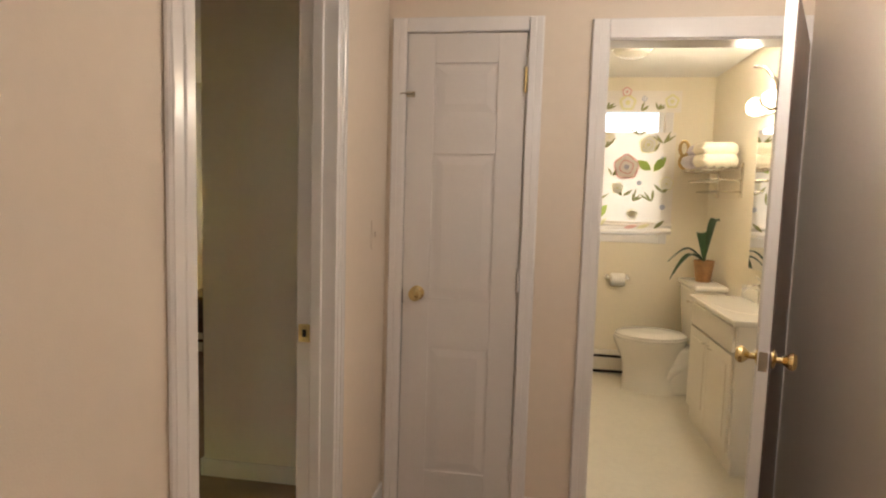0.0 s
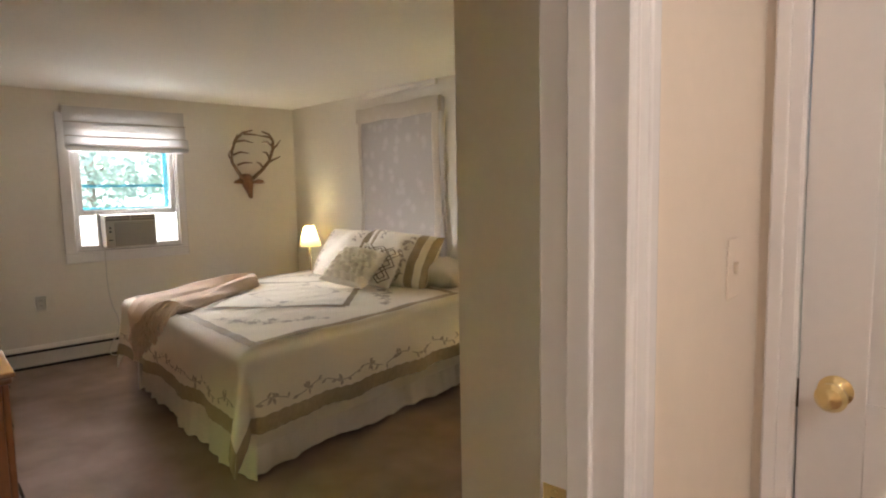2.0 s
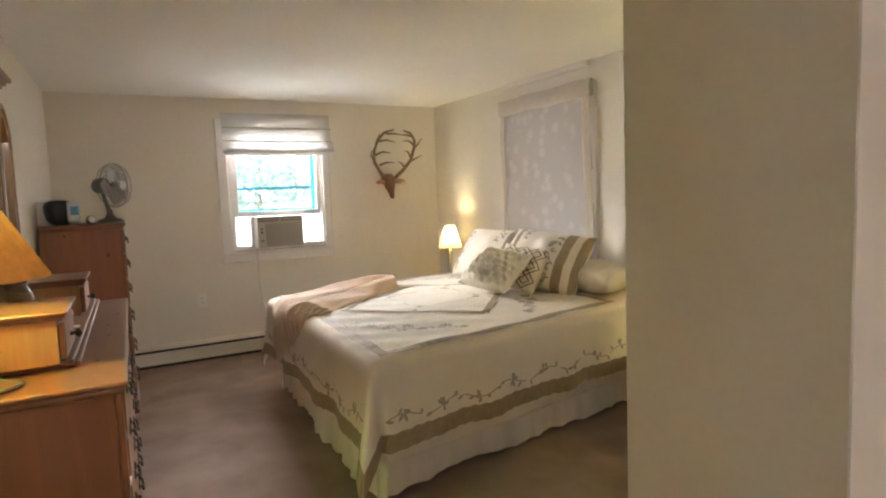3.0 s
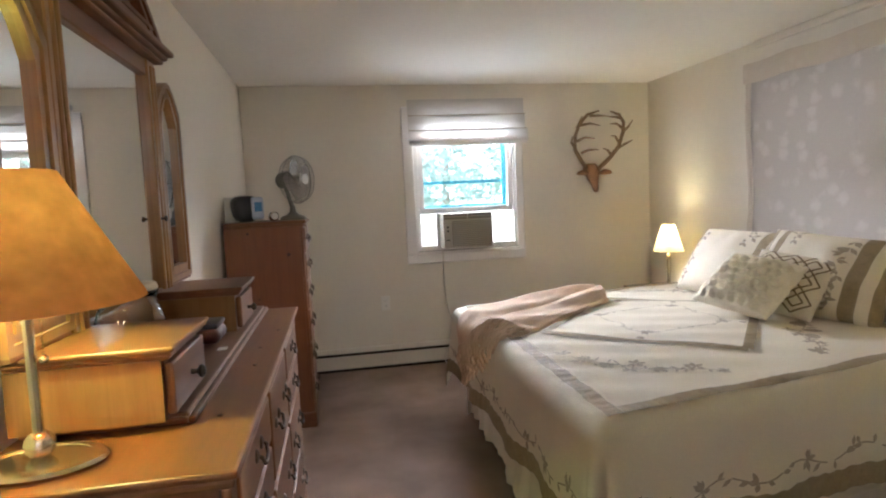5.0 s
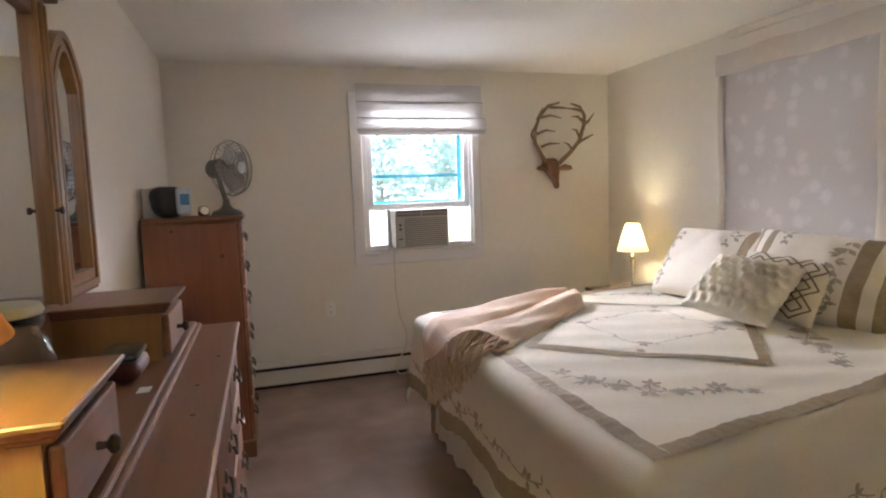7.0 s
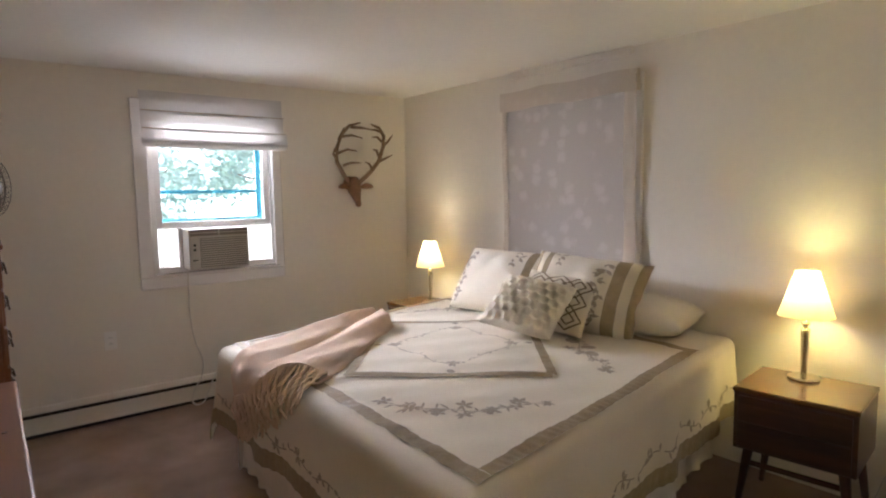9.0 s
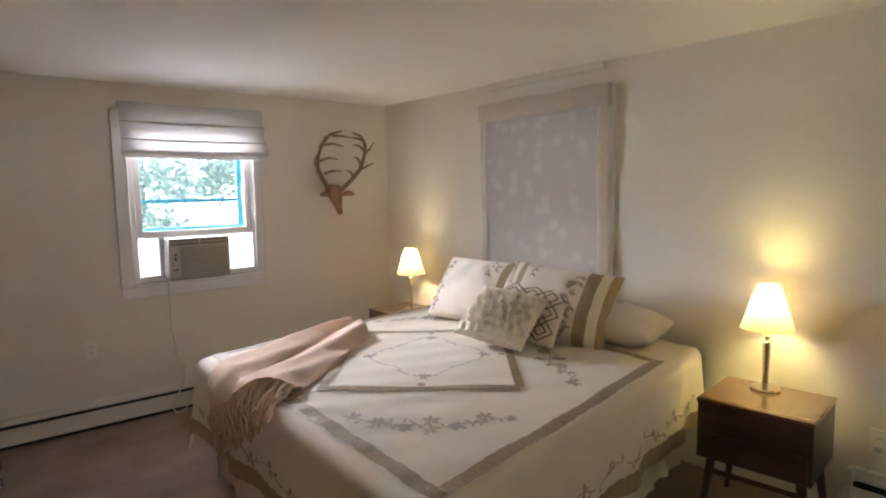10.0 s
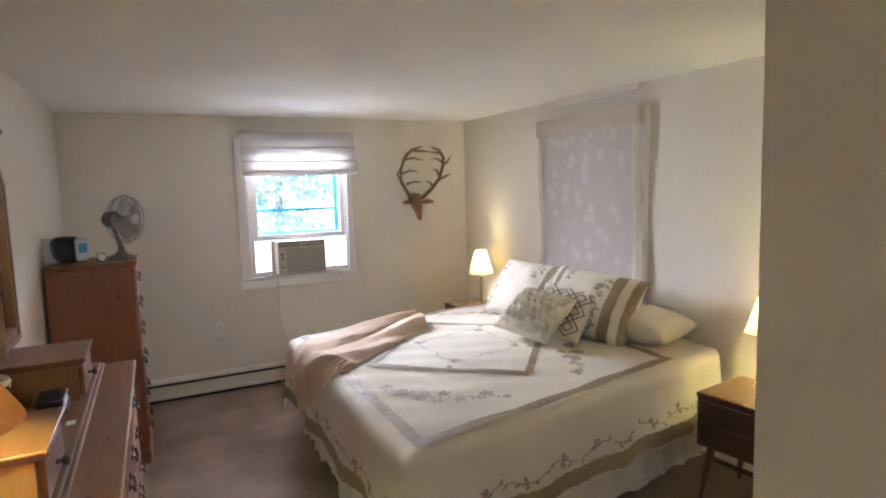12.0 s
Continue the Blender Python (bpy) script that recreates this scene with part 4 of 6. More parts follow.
# ---- dresser ----
def moulding(bm, x0, y0, x1, y1, z0, z1, over_=0.02, steps=3):
    """A stepped edge on a board, wider towards the top."""
    for k in range(steps):
        o = over_ * (k + 1) / steps
        a, b = z0 + (z1 - z0) * k / steps, z0 + (z1 - z0) * (k + 1) / steps
        box(bm, x0 - o, y0, a - (0.001 if k else 0), x1 + o, y1 + o, b, bevel=min(0.003, (b - a) * 0.3))


def bail(parent, x, y, z, wide=0.075):
    """A drop handle on a face that looks to +y."""
    h = part("handle", tube(bmesh.new(), [(x - wide / 2, y, z), (x - wide / 2, y + 0.012, z - 0.004), (x - wide / 3, y + 0.016, z - 0.022), (x, y + 0.017, z - 0.028), (x + wide / 3, y + 0.016, z - 0.022), (x + wide / 2, y + 0.012, z - 0.004), (x + wide / 2, y, z)], 0.0045, 8), PEWTER, parent, "aged metal bail handle", smooth=True)
    for s in (-1, 1):
        part("rosette", lathe(bmesh.new(), [(0.015, 0), (0.013, 0.004), (0.006, 0.007), (0, 0.008)], 14, pose(x + s * wide / 2, y, z, -90, 0, 0)), PEWTER, h, smooth=True)
    return h


def knot(parent, m, r):
    part("knot", lathe(bmesh.new(), [(r, 0), (r * 0.9, 0.0012), (0, 0.0013)], 12, m), PINE_KNOT, parent)


DX0, DX1, DF, DT = -4.80, -3.26, 2.875, 0.878
dres = thing("dresser", "long honey pine dresser with drawers and moulded top", "dresser")
bm = boxes((DX0 - 0.02, S + 0.02, DT - 0.016, DX1 + 0.02, DF + 0.022, DT), bevel=0.006, seg=2)
part("top", bm, PINE_X, dres)
bm = boxes((DX0 - 0.012, S + 0.02, DT - 0.034, DX1 + 0.012, DF + 0.014, DT - 0.0165), bevel=0.006, seg=2)
part("top_moulding", bm, PINE_X, dres)
part("side", boxes((DX1 - 0.022, S + 0.02, 0.08, DX1, DF - 0.012, DT - 0.035), bevel=0.002), PINE_Z, dres)
part("side", boxes((DX0, S + 0.02, 0.08, DX0 + 0.022, DF - 0.012, DT - 0.035), bevel=0.002), PINE_Z, dres)
for x in (DX0, DX1 - 0.055):
    part("corner_post", boxes((x, DF - 0.0115, 0.08, x + 0.055, DF + 0.006, DT - 0.035), bevel=0.006, seg=2), PINE_Z, dres)
part("back", boxes((DX0 + 0.022, S + 0.02, 0.08, DX1 - 0.022, S + 0.03, DT - 0.035)), PINE_X, dres)
part("carcass", boxes((DX0 + 0.0221, S + 0.031, 0.10, DX1 - 0.0221, DF - 0.012, DT - 0.036)), PINE_X, dres)
part("plinth", boxes((DX0 - 0.01, S + 0.03, 0.0, DX1 + 0.01, DF + 0.012, 0.08), bevel=0.008, seg=2), PINE_X, dres)
cols = [(DX0 + 0.065, DX0 + 0.52), (DX0 + 0.545, DX1 - 0.545), (DX1 - 0.52, DX1 - 0.065)]
for c, (x0, x1) in enumerate(cols):
    for z0, z1 in ((0.10, 0.325), (0.345, 0.57), (0.59, 0.70), (0.715, 0.83)) if c != 1 else ((0.10, 0.325), (0.345, 0.57), (0.59, 0.83)):
        d = part("drawer", boxes((x0, DF - 0.0118, z0, x1, DF + 0.010, z1), bevel=0.007, seg=2), PINE_X, dres)
        for hx in ((x0 + 0.11, x1 - 0.11) if z1 - z0 > 0.15 else ((x0 + x1) / 2,)):
            bail(d, hx, DF + 0.010, (z0 + z1) / 2 + 0.012)
for x, y in ((-3.9, 2.84), (-4.35, 2.86), (-3.52, 2.82), (-4.1, 2.83)):
    knot(dres, pose(x, y, DT), 0.006)
knot(dres, pose(DX1, 2.62, 0.55, 0, 90, 0), 0.006)

# hutch with a three-part mirror on the dresser
hut = thing("dresser_mirror", "pine three-part mirror with small drawer boxes on the dresser", "mirror")
HX0, HX1, HY = -4.79, -3.50, 2.765
bm = boxes((HX0, S + 0.03, DT + 0.0004, HX1, HY, DT + 0.02), bevel=0.006, seg=2)
part("base_board", bm, PINE_X, hut)
part("base_moulding", boxes((HX0, HY + 0.0005, DT + 0.0004, HX1 + 0.012, HY + 0.014, DT + 0.014), (HX1 + 0.0005, S + 0.03, DT + 0.0004, HX1 + 0.012, HY, DT + 0.014), bevel=0.004, seg=2), PINE_X, hut)
for x0, x1 in ((-3.735, -3.455), (-4.56, -4.285)):
    b = part("drawer_box", boxes((x0, S + 0.035, DT + 0.0205, x1, HY - 0.03, 1.018), bevel=0.002), PINE_X, hut)
    # thin golden sheet colours the lamp's light onto the box side
    part("box_side", boxes((x1 + 0.0004, S + 0.035, DT + 0.0205, x1 + 0.004, HY - 0.03, 1.018)), PINE_GOLD_LAMPLIT, b)
    bm = bmesh.new()
    moulding(bm, x0, S + 0.035, x1, HY - 0.02, 1.0185, 1.045, 0.018, 3)
    part("lid", bm, PINE_X, b)
    d = part("drawer", boxes((x0 + 0.008, HY - 0.0295, DT + 0.03, x1 - 0.008, HY - 0.012, 1.010), bevel=0.005, seg=2), PINE_X, hut)
    part("knob", lathe(bmesh.new(), [(0.006, 0), (0.005, 0.012), (0.013, 0.018), (0.014, 0.023), (0.008, 0.029), (0, 0.030)], 16, pose((x0 + x1) / 2, HY - 0.012, 0.955, -90, 0, 0)), PEWTER, d, "dark metal knob", smooth=True)
MY = 2.495


def arch_frame(name, x0, x1, z0, zs, rise, w, y0, y1, mat, parent, n=14, label=""):
    """A standing frame with a segmental arched head between the springing zs and zs + rise."""
    def outline(o):
        pts = [(x0 + o, z0 + o), (x1 - o, z0 + o)]
        for k in range(n + 1):
            t = k / n
            pts.append((x1 - o + (x0 - x1 + 2 * o) * t, zs + rise * math.sin(math.pi * t) - (o if rise > 0.02 else o)))
        return pts
    bm = bmesh.new()
    for (oa, ob, ya, yb) in ((0.0, w * 0.38, y0, y1), (w * 0.38, w * 0.72, y0, y1 - 0.008), (w * 0.72, w, y0, y1 - 0.003)):
        A, B = outline(oa), outline(ob)
        va = [[bm.verts.new((x, y, z)) for x, z in P] for P, y in ((A, ya), (A, yb), (B, yb), (B, ya))]
        m = len(A)
        for r in range(4):
            for k in range(m):
                q = (va[r][k], va[r][(k + 1) % m], va[(r + 1) % 4][(k + 1) % m], va[(r + 1) % 4][k])
                bm.faces.new(q)
    return part(name, bm, mat, parent, label)


def arch_pane(name, x0, x1, z0, zs, rise, y, mat, parent, n=14):
    bm = bmesh.new()
    pts = [(x0, z0), (x1, z0)] + [(x1 + (x0 - x1) * k / n, zs + rise * math.sin(math.pi * k / n)) for k in range(n + 1)]
    f0 = [bm.verts.new((x, y, z)) for x, z in pts]
    f1 = [bm.verts.new((x, y - 0.004, z)) for x, z in pts]
    bm.faces.new(f0)
    bm.faces.new(list(reversed(f1)))
    m = len(pts)
    for k in range(m):
        bm.faces.new((f0[k], f0[(k + 1) % m], f1[(k + 1) % m], f1[k]))
    return part(name, bm, mat, parent, "silvered mirror glass")


# centre
CX0, CX1 = -4.435, -3.665
part("post", boxes((CX0, MY - 0.03, DT + 0.0205, CX0 + 0.075, MY + 0.012, 1.80), bevel=0.004), PINE_GOLD_LAMPLIT, hut)
part("post", boxes((CX1 - 0.075, MY - 0.03, DT + 0.0205, CX1, MY + 0.012, 1.80), bevel=0.004), PINE_GOLD_LAMPLIT, hut)
for x in (CX0 + 0.022, CX0 + 0.05, CX1 - 0.028, CX1 - 0.055):
    part("reed", tube(bmesh.new(), [(x, MY + 0.013, 0.93), (x, MY + 0.013, 1.78)], 0.007, 8), PINE_GOLD_LAMPLIT, hut, smooth=True)
part("bottom_rail", boxes((CX0 + 0.0755, MY - 0.03, DT + 0.0205, CX1 - 0.0755, MY + 0.006, 1.05), bevel=0.004), PINE_X, hut)
part("top_rail", boxes((CX0 + 0.0755, MY - 0.03, 1.745, CX1 - 0.0755, MY + 0.006, 1.80), bevel=0.004), PINE_X, hut)
arch_pane("glass", CX0 + 0.074, CX1 - 0.074, 1.049, 1.746, 0.0, MY - 0.008, MIRROR, hut, 2)
bm = bmesh.new()
for k, (o, a, b) in enumerate(((0.03, 1.8005, 1.815), (0.045, 1.8155, 1.83), (0.065, 1.8305, 1.85), (0.05, 1.8505, 1.862))):
    box(bm, CX0 - o * 0.9, MY - 0.03, a, CX1 + o * 0.9, MY + 0.012 + o * 0.8, b, bevel=0.004)
part("cornice", bm, PINE_X, hut)
arch_frame("pediment_arch", CX0 - 0.03, CX1 + 0.03, 1.8625, 1.875, 0.19, 0.045, MY - 0.025, MY + 0.035, PINE_X, hut)
bm = bmesh.new()
n = 16
pts = [(CX0 + 0.01, 1.90), (CX1 - 0.01, 1.90)] + [(CX1 - 0.01 + (CX0 - CX1 + 0.02) * k / n, 1.90 + 0.125 * math.sin(math.pi * k / n)) for k in range(1, n)]
fa = [bm.verts.new((x, MY + 0.003, z)) for x, z in pts]
fb = [bm.verts.new((x, MY - 0.02, z)) for x, z in pts]
bm.faces.new(fa)
bm.faces.new(list(reversed(fb)))
part("pediment_panel", bm, PINE_X, hut)
CXM = (CX0 + CX1) / 2
for s in (-1, 1):
    bm = bmesh.new()
    pts = [(CXM + s * (0.015 + 0.028 * t + 0.022 * math.sin(t * 1.9)), MY + 0.008, 1.935 + 0.028 * math.cos(t * 1.9) + 0.004 * t) for t in [k * 0.35 for k in range(16)]]
    tube(bm, pts, [0.010 - 0.0004 * k for k in range(16)], 7)
    part("carved_scroll", bm, PINE_X, hut, smooth=True)
part("carved_leaf", lathe(bmesh.new(), [(0.0, -0.03), (0.015, -0.01), (0.018, 0.01), (0.0, 0.05)], 10, pose(CXM, MY + 0.006, 1.955)), PINE_X, hut, smooth=True)
# wings
for x0, x1, hi in ((-4.725, -4.437, 0), (-3.663, -3.40, 1)):
    wing = arch_frame("wing_frame", x0, x1, 1.055, 1.665, 0.10, 0.052, MY - 0.022, MY + 0.012, PINE_GOLD_LAMPLIT, hut)
    arch_pane("wing_glass", x0 + 0.047, x1 - 0.047, 1.10, 1.625, 0.09, MY - 0.006, MIRROR, wing)
    part("wing_foot", boxes((x0 + 0.01, MY - 0.02, 1.0452, x1 - 0.01, MY + 0.008, 1.0548)), PINE_X, wing)
part("hinge_knob", lathe(bmesh.new(), [(0.004, 0), (0.004, 0.008), (0.009, 0.012), (0.009, 0.018), (0, 0.021)], 12, pose(CX0 + 0.064, MY + 0.0125, 1.28, -90, 0, 0)), PEWTER, hut, smooth=True)

# ---- lamp, jar and small things on the dresser ----
lamp = thing("dresser_lamp", "lit lamp with an amber paper shade on the dresser", "lamp", pose(-3.35, 2.565, DT))
bm = bmesh.new()
lathe(bm, [(0.0, 0.0), (0.10, 0.001), (0.104, 0.008), (0.098, 0.014), (0.078, 0.017), (0.076, 0.015), (0.02, 0.019), (0, 0.02)], 40, Matrix.Diagonal((0.72, 1.0, 1, 1)))
part("base", bm, NICKEL, lamp, "oval stepped metal foot", smooth=True)
bm = bmesh.new()
bmesh.ops.create_uvsphere(bm, u_segments=24, v_segments=14, radius=0.024, matrix=Matrix.Translation((0, 0, 0.040)))
part("ball", bm, NICKEL, lamp, smooth="all")
part("stem", tube(bmesh.new(), [(0, 0, 0.06), (0, 0, 0.293)], 0.0085, 16), NICKEL, lamp, smooth=True)
bm = bmesh.new()
lathe(bm, [(0.182, 0.277), (0.180, 0.282), (0.062, 0.497)], 48, close=False)
part("shade", bm, AMBER_CLOTH, lamp, "amber parchment cone shade", smooth="all")
part("bulb", lathe(bmesh.new(), [(0.010, 0.318), (0.014, 0.326), (0.022, 0.346), (0.02, 0.359), (0.011, 0.37), (0, 0.373)], 16), glow("amber_bulb", (1.0, 0.70, 0.36), 25.0), lamp, smooth=True)
bm = bmesh.new()
for k in range(16):
    bmesh.ops.create_icosphere(bm, subdivisions=1, radius=0.0022, matrix=Matrix.Translation((0.006, 0.022, 0.285 - 0.006 * k)))
bmesh.ops.create_icosphere(bm, subdivisions=2, radius=0.008, matrix=Matrix.Translation((0.006, 0.022, 0.185)))
part("pull_chain", bm, NICKEL, lamp, smooth=True)

jar = thing("glass_jar", "round clear glass jar with a wide lip", "jar", pose(-3.795, 2.575, DT + 0.0205) @ Matrix.Diagonal((0.97, 0.97, 1.0, 1)))
bm = bmesh.new()
outer = [(0.05, 0.0), (0.07, 0.01), (0.082, 0.06), (0.084, 0.13), (0.072, 0.17), (0.060, 0.188), (0.066, 0.198), (0.068, 0.215)]
inner = [(r - 0.0035, z + (0.004 if i == 0 else 0)) for i, (r, z) in enumerate(outer)]
lathe(bm, [(0.0, 0.0)] + outer + list(reversed(inner)) + [(0.0, 0.005)], 36, close=False)
bmesh.ops.remove_doubles(bm, verts=bm.verts, dist=1e-6)
part("bowl", bm, JARGLASS, jar, smooth="all")
part("lid", lathe(bmesh.new(), [(0.0, 0.216), (0.066, 0.216), (0.069, 0.221), (0.064, 0.232), (0.03, 0.236), (0, 0.237)], 36), cloth("jar_lid_film", (0.74, 0.68, 0.56), 0.3), jar, "pale cream lid", smooth=True)
tr = thing("trinket_box", "small dark red rounded trinket box on the dresser", "box", pose(-4.17, 2.67, DT + 0.0205))
bm = boxes((-0.07, -0.045, 0, 0.07, 0.045, 0.045), bevel=0.02, seg=3)
part("body", bm, material("dark_lacquer", (0.06, 0.012, 0.01), 0.3, vary=0.15, scale=20), tr, smooth=True)
part("lid", boxes((-0.066, -0.041, 0.0455, 0.066, 0.041, 0.062), bevel=0.008, seg=2), DARK, tr, smooth=True)
solid("paper_slip", boxes((-4.06, 2.72, DT + 0.0202, -4.02, 2.745, DT + 0.0212)), PLATE, "small white slip of paper on the dresser", "paper")

# ---- chest of drawers ----
KX0, KX1, KF, KT = -6.20, -5.745, 2.885, 1.225
ch = thing("chest_of_drawers", "tall reddish pine chest of drawers with bail handles", "chest of drawers")
part("top", boxes((KX0 - 0.018, S + 0.02, KT - 0.02, KX1 + 0.018, KF + 0.022, KT), bevel=0.006, seg=2), PINE_X, ch)
part("top_moulding", boxes((KX0 - 0.008, S + 0.02, KT - 0.034, KX1 + 0.008, KF + 0.012, KT - 0.0205), bevel=0.004), PINE_X, ch)
part("side", boxes((KX1 - 0.02, S + 0.02, 0.09, KX1, KF - 0.012, KT - 0.0345), bevel=0.002), PINE_Z, ch)
part("side", boxes((KX0, S + 0.02, 0.09, KX0 + 0.02, KF - 0.012, KT - 0.0345), bevel=0.002), PINE_Z, ch)
part("carcass", boxes((KX0 + 0.0202, S + 0.021, 0.09, KX1 - 0.0202, KF - 0.0125, KT - 0.035)), PINE_Z, ch)
for x in (KX0, KX1 - 0.03):
    part("corner_post", boxes((x, KF - 0.0118, 0.09, x + 0.03, KF + 0.004, KT - 0.0345), bevel=0.004), PINE_Z, ch)
part("plinth", boxes((KX0 - 0.012, S + 0.025, 0.0, KX1 + 0.012, KF + 0.016, 0.0895), bevel=0.008, seg=2), PINE_X, ch)
zs = [0.10, 0.30, 0.50, 0.70, 0.87, 1.03, 1.185]
for z0, z1 in zip(zs, zs[1:]):
    d = part("drawer", boxes((KX0 + 0.035, KF - 0.0117, z0 + 0.006, KX1 - 0.035, KF + 0.012, z1 - 0.006), bevel=0.006, seg=2), PINE_X, ch)
    for hx in (KX0 + 0.12, KX1 - 0.12):
        bail(d, hx, KF + 0.012, (z0 + z1) / 2 + 0.012)
for y, z, r in ((2.80, 1.03, 0.011), (2.58, 1.16, 0.008), (2.74, 0.52, 0.008), (2.62, 0.78, 0.006)):
    knot(ch, pose(KX1, y, z, 0, 90, 0), r)

# fan, clock radio and little clock on the chest
fan = thing("desk_fan", "dark vintage desk fan with a wire guard, at rest", "fan", pose(-5.95, 2.825, KT, 0, 0, 58))
part("base", lathe(bmesh.new(), [(0.0, 0), (0.085, 0.0), (0.088, 0.010), (0.075, 0.022), (0.04, 0.032), (0.022, 0.05), (0.016, 0.085), (0.0, 0.09)], 32, Matrix.Diagonal((0.9, 0.9, 1, 1))), FANMETAL, fan, smooth=True)
part("yoke", tube(bmesh.new(), [(0, 0, 0.07), (-0.02, 0, 0.13), (-0.035, 0, 0.19), (-0.03, 0, 0.225)], [0.014, 0.012, 0.012, 0.012], 12), FANMETAL, fan, smooth=True)
part("motor", lathe(bmesh.new(), [(0.0, -0.115), (0.03, -0.112), (0.047, -0.095), (0.052, -0.06), (0.048, -0.03), (0.03, -0.012), (0.012, -0.004), (0.012, 0.02)], 24, pose(0.02, 0, 0.24, 0, 90, 0)), FANMETAL, fan, smooth=True)
FX = 0.045
for k in range(4):
    bm = bmesh.new()
    a0 = math.radians(20 + 90 * k)

    def bl(u, v):
        r = 0.025 + 0.095 * u
        wd = (0.25 + 1.45 * math.sin(math.pi * min(1, u * 0.75 + 0.12))) * (v - 0.5)
        return Vector((FX + 0.028 * (v - 0.5), r * math.cos(a0 + wd), 0.24 + r * math.sin(a0 + wd)))
    grid(bm, bl, 8, 6)
    part("blade", bm, FANBLADE, fan, smooth="all")
part("hub", lathe(bmesh.new(), [(0.0, -0.012), (0.026, -0.01), (0.026, 0.008), (0.015, 0.018), (0, 0.021)], 20, pose(FX, 0, 0.24, 0, 90, 0)), FANBLADE, fan, smooth=True)
bm = bmesh.new()
for r, x in ((0.142, FX), (0.128, FX + 0.035), (0.128, FX - 0.035), (0.06, FX + 0.052), (0.06, FX - 0.045)):
    tube(bm, [(x, r * math.cos(k * math.pi / 20), 0.24 + r * math.sin(k * math.pi / 20)) for k in range(41)], 0.0026 if r > 0.13 else 0.0017, 5, caps=False)
for k in range(36):
    a = k * math.pi / 18
    tube(bm, [(x, r * math.cos(a + s), 0.24 + r * math.sin(a + s)) for x, r, s in ((FX + 0.055, 0.03, 0.3), (FX + 0.052, 0.06, 0.2), (FX + 0.036, 0.128, 0.03), (FX, 0.142, 0), (FX - 0.036, 0.128, 0), (FX - 0.046, 0.06, 0))], 0.0011, 4)
tagged(part("guard", bm, FANMETAL, fan, "round wire guard"), kind="stuff")
part("badge", lathe(bmesh.new(), [(0.031, 0), (0.031, 0.003), (0.0, 0.006)], 20, pose(FX + 0.054, 0, 0.24, 0, 90, 0)), material("fan_badge", (0.42, 0.40, 0.38), 0.45), fan, smooth=True)

rad = thing("clock_radio", "rounded black clock radio with a blue-silver face", "radio", pose(-5.93, 2.55, KT, 0, 0, 28))
bm = boxes((-0.075, -0.085, 0.0, 0.06, 0.085, 0.155), bevel=0.055, seg=5)
for v in bm.verts:
    v.co.x += 0.25 * (0.155 - v.co.z) * 0.3
    v.co.y *= 0.76 + 0.24 * v.co.z / 0.155
part("body", bm, DARK, rad, smooth=True)
bm = boxes((0.063, 0.012, 0.015, 0.092, 0.082, 0.145), bevel=0.012, seg=3)
part("face", bm, material("radio_face", (0.62, 0.69, 0.78), 0.3, 0.1, vary=0.1), rad, "blue-silver face", smooth=True)
part("display", boxes((0.0922, 0.024, 0.06, 0.0935, 0.07, 0.115)), material("radio_display", (0.10, 0.26, 0.5), 0.15), rad)
part("back_shell", boxes((-0.082, -0.095, 0.0, -0.074, 0.06, 0.15), bevel=0.003), PLATE, rad)
ck = thing("small_clock", "small round silver alarm clock beside the fan", "clock", pose(-5.86, 2.72, KT))
part("body", lathe(bmesh.new(), [(0, 0.0), (0.022, 0.004), (0.03, 0.02), (0.03, 0.035), (0.02, 0.052), (0, 0.057)], 20), NICKEL, ck, smooth=True)
part("dial", lathe(bmesh.new(), [(0.02, 0), (0.02, 0.002), (0, 0.003)], 18, pose(0.028, 0.008, 0.028, 0, 80, 12)), PLATE, ck)
# ---- hall trim and doors (in the hall's own axes) ----
def casing_set(name, bm, label=""):
    return setting(name, bm, TRIM, label, HALL)


CW = 0.06
# bedroom door frame
fr = tagged(new("door_frame_1"), "glossy white painted frame of the open bedroom doorway", kind="structure")
fr.matrix_basis = HALL
part("jamb", boxes((-0.135, DV1 - 0.022, 0, -0.003, DV1 - 0.0005, DH), bevel=0.003), TRIM, fr)
part("jamb", boxes((-0.135, DV0 + 0.0005, 0, -0.003, DV0 + 0.02, DH), bevel=0.003), TRIM, fr)
part("head_jamb", boxes((-0.135, DV0 + 0.0205, DH - 0.02, -0.003, DV1 - 0.0225, DH - 0.0005), bevel=0.003), TRIM, fr)
part("door_stop", boxes((-0.085, DV1 - 0.034, 0, -0.05, DV1 - 0.0225, DH - 0.021), bevel=0.002), TRIM, fr)
part("door_stop", boxes((-0.085, DV0 + 0.0205, 0, -0.05, DV0 + 0.032, DH - 0.021), bevel=0.002), TRIM, fr)


def casing_leg(parent, u, v0, v1, z1, name="casing"):
    """A moulded upright on the face u, thicker at its outer edge."""
    bm = boxes((u, v0, 0, u + 0.012, v1, z1), bevel=0.003)
    w = v1 - v0
    box(bm, u + 0.006, v0 + w * 0.08, 0.001, u + 0.0155, v0 + w * 0.52, z1 - 0.004, bevel=0.003, seg=2)
    box(bm, u + 0.006, v0 + w * 0.50, 0.002, u + 0.019, v0 + w * 0.96, z1 - 0.006, bevel=0.005, seg=3)
    return part(name, bm, TRIM, parent)


casing_leg(fr, -0.0145, DV1 - 0.012, DV1 + 0.055, DH + 0.06)
casing_leg(fr, -0.0145, DV0 - 0.06, DV0 + 0.012, DH + 0.06)
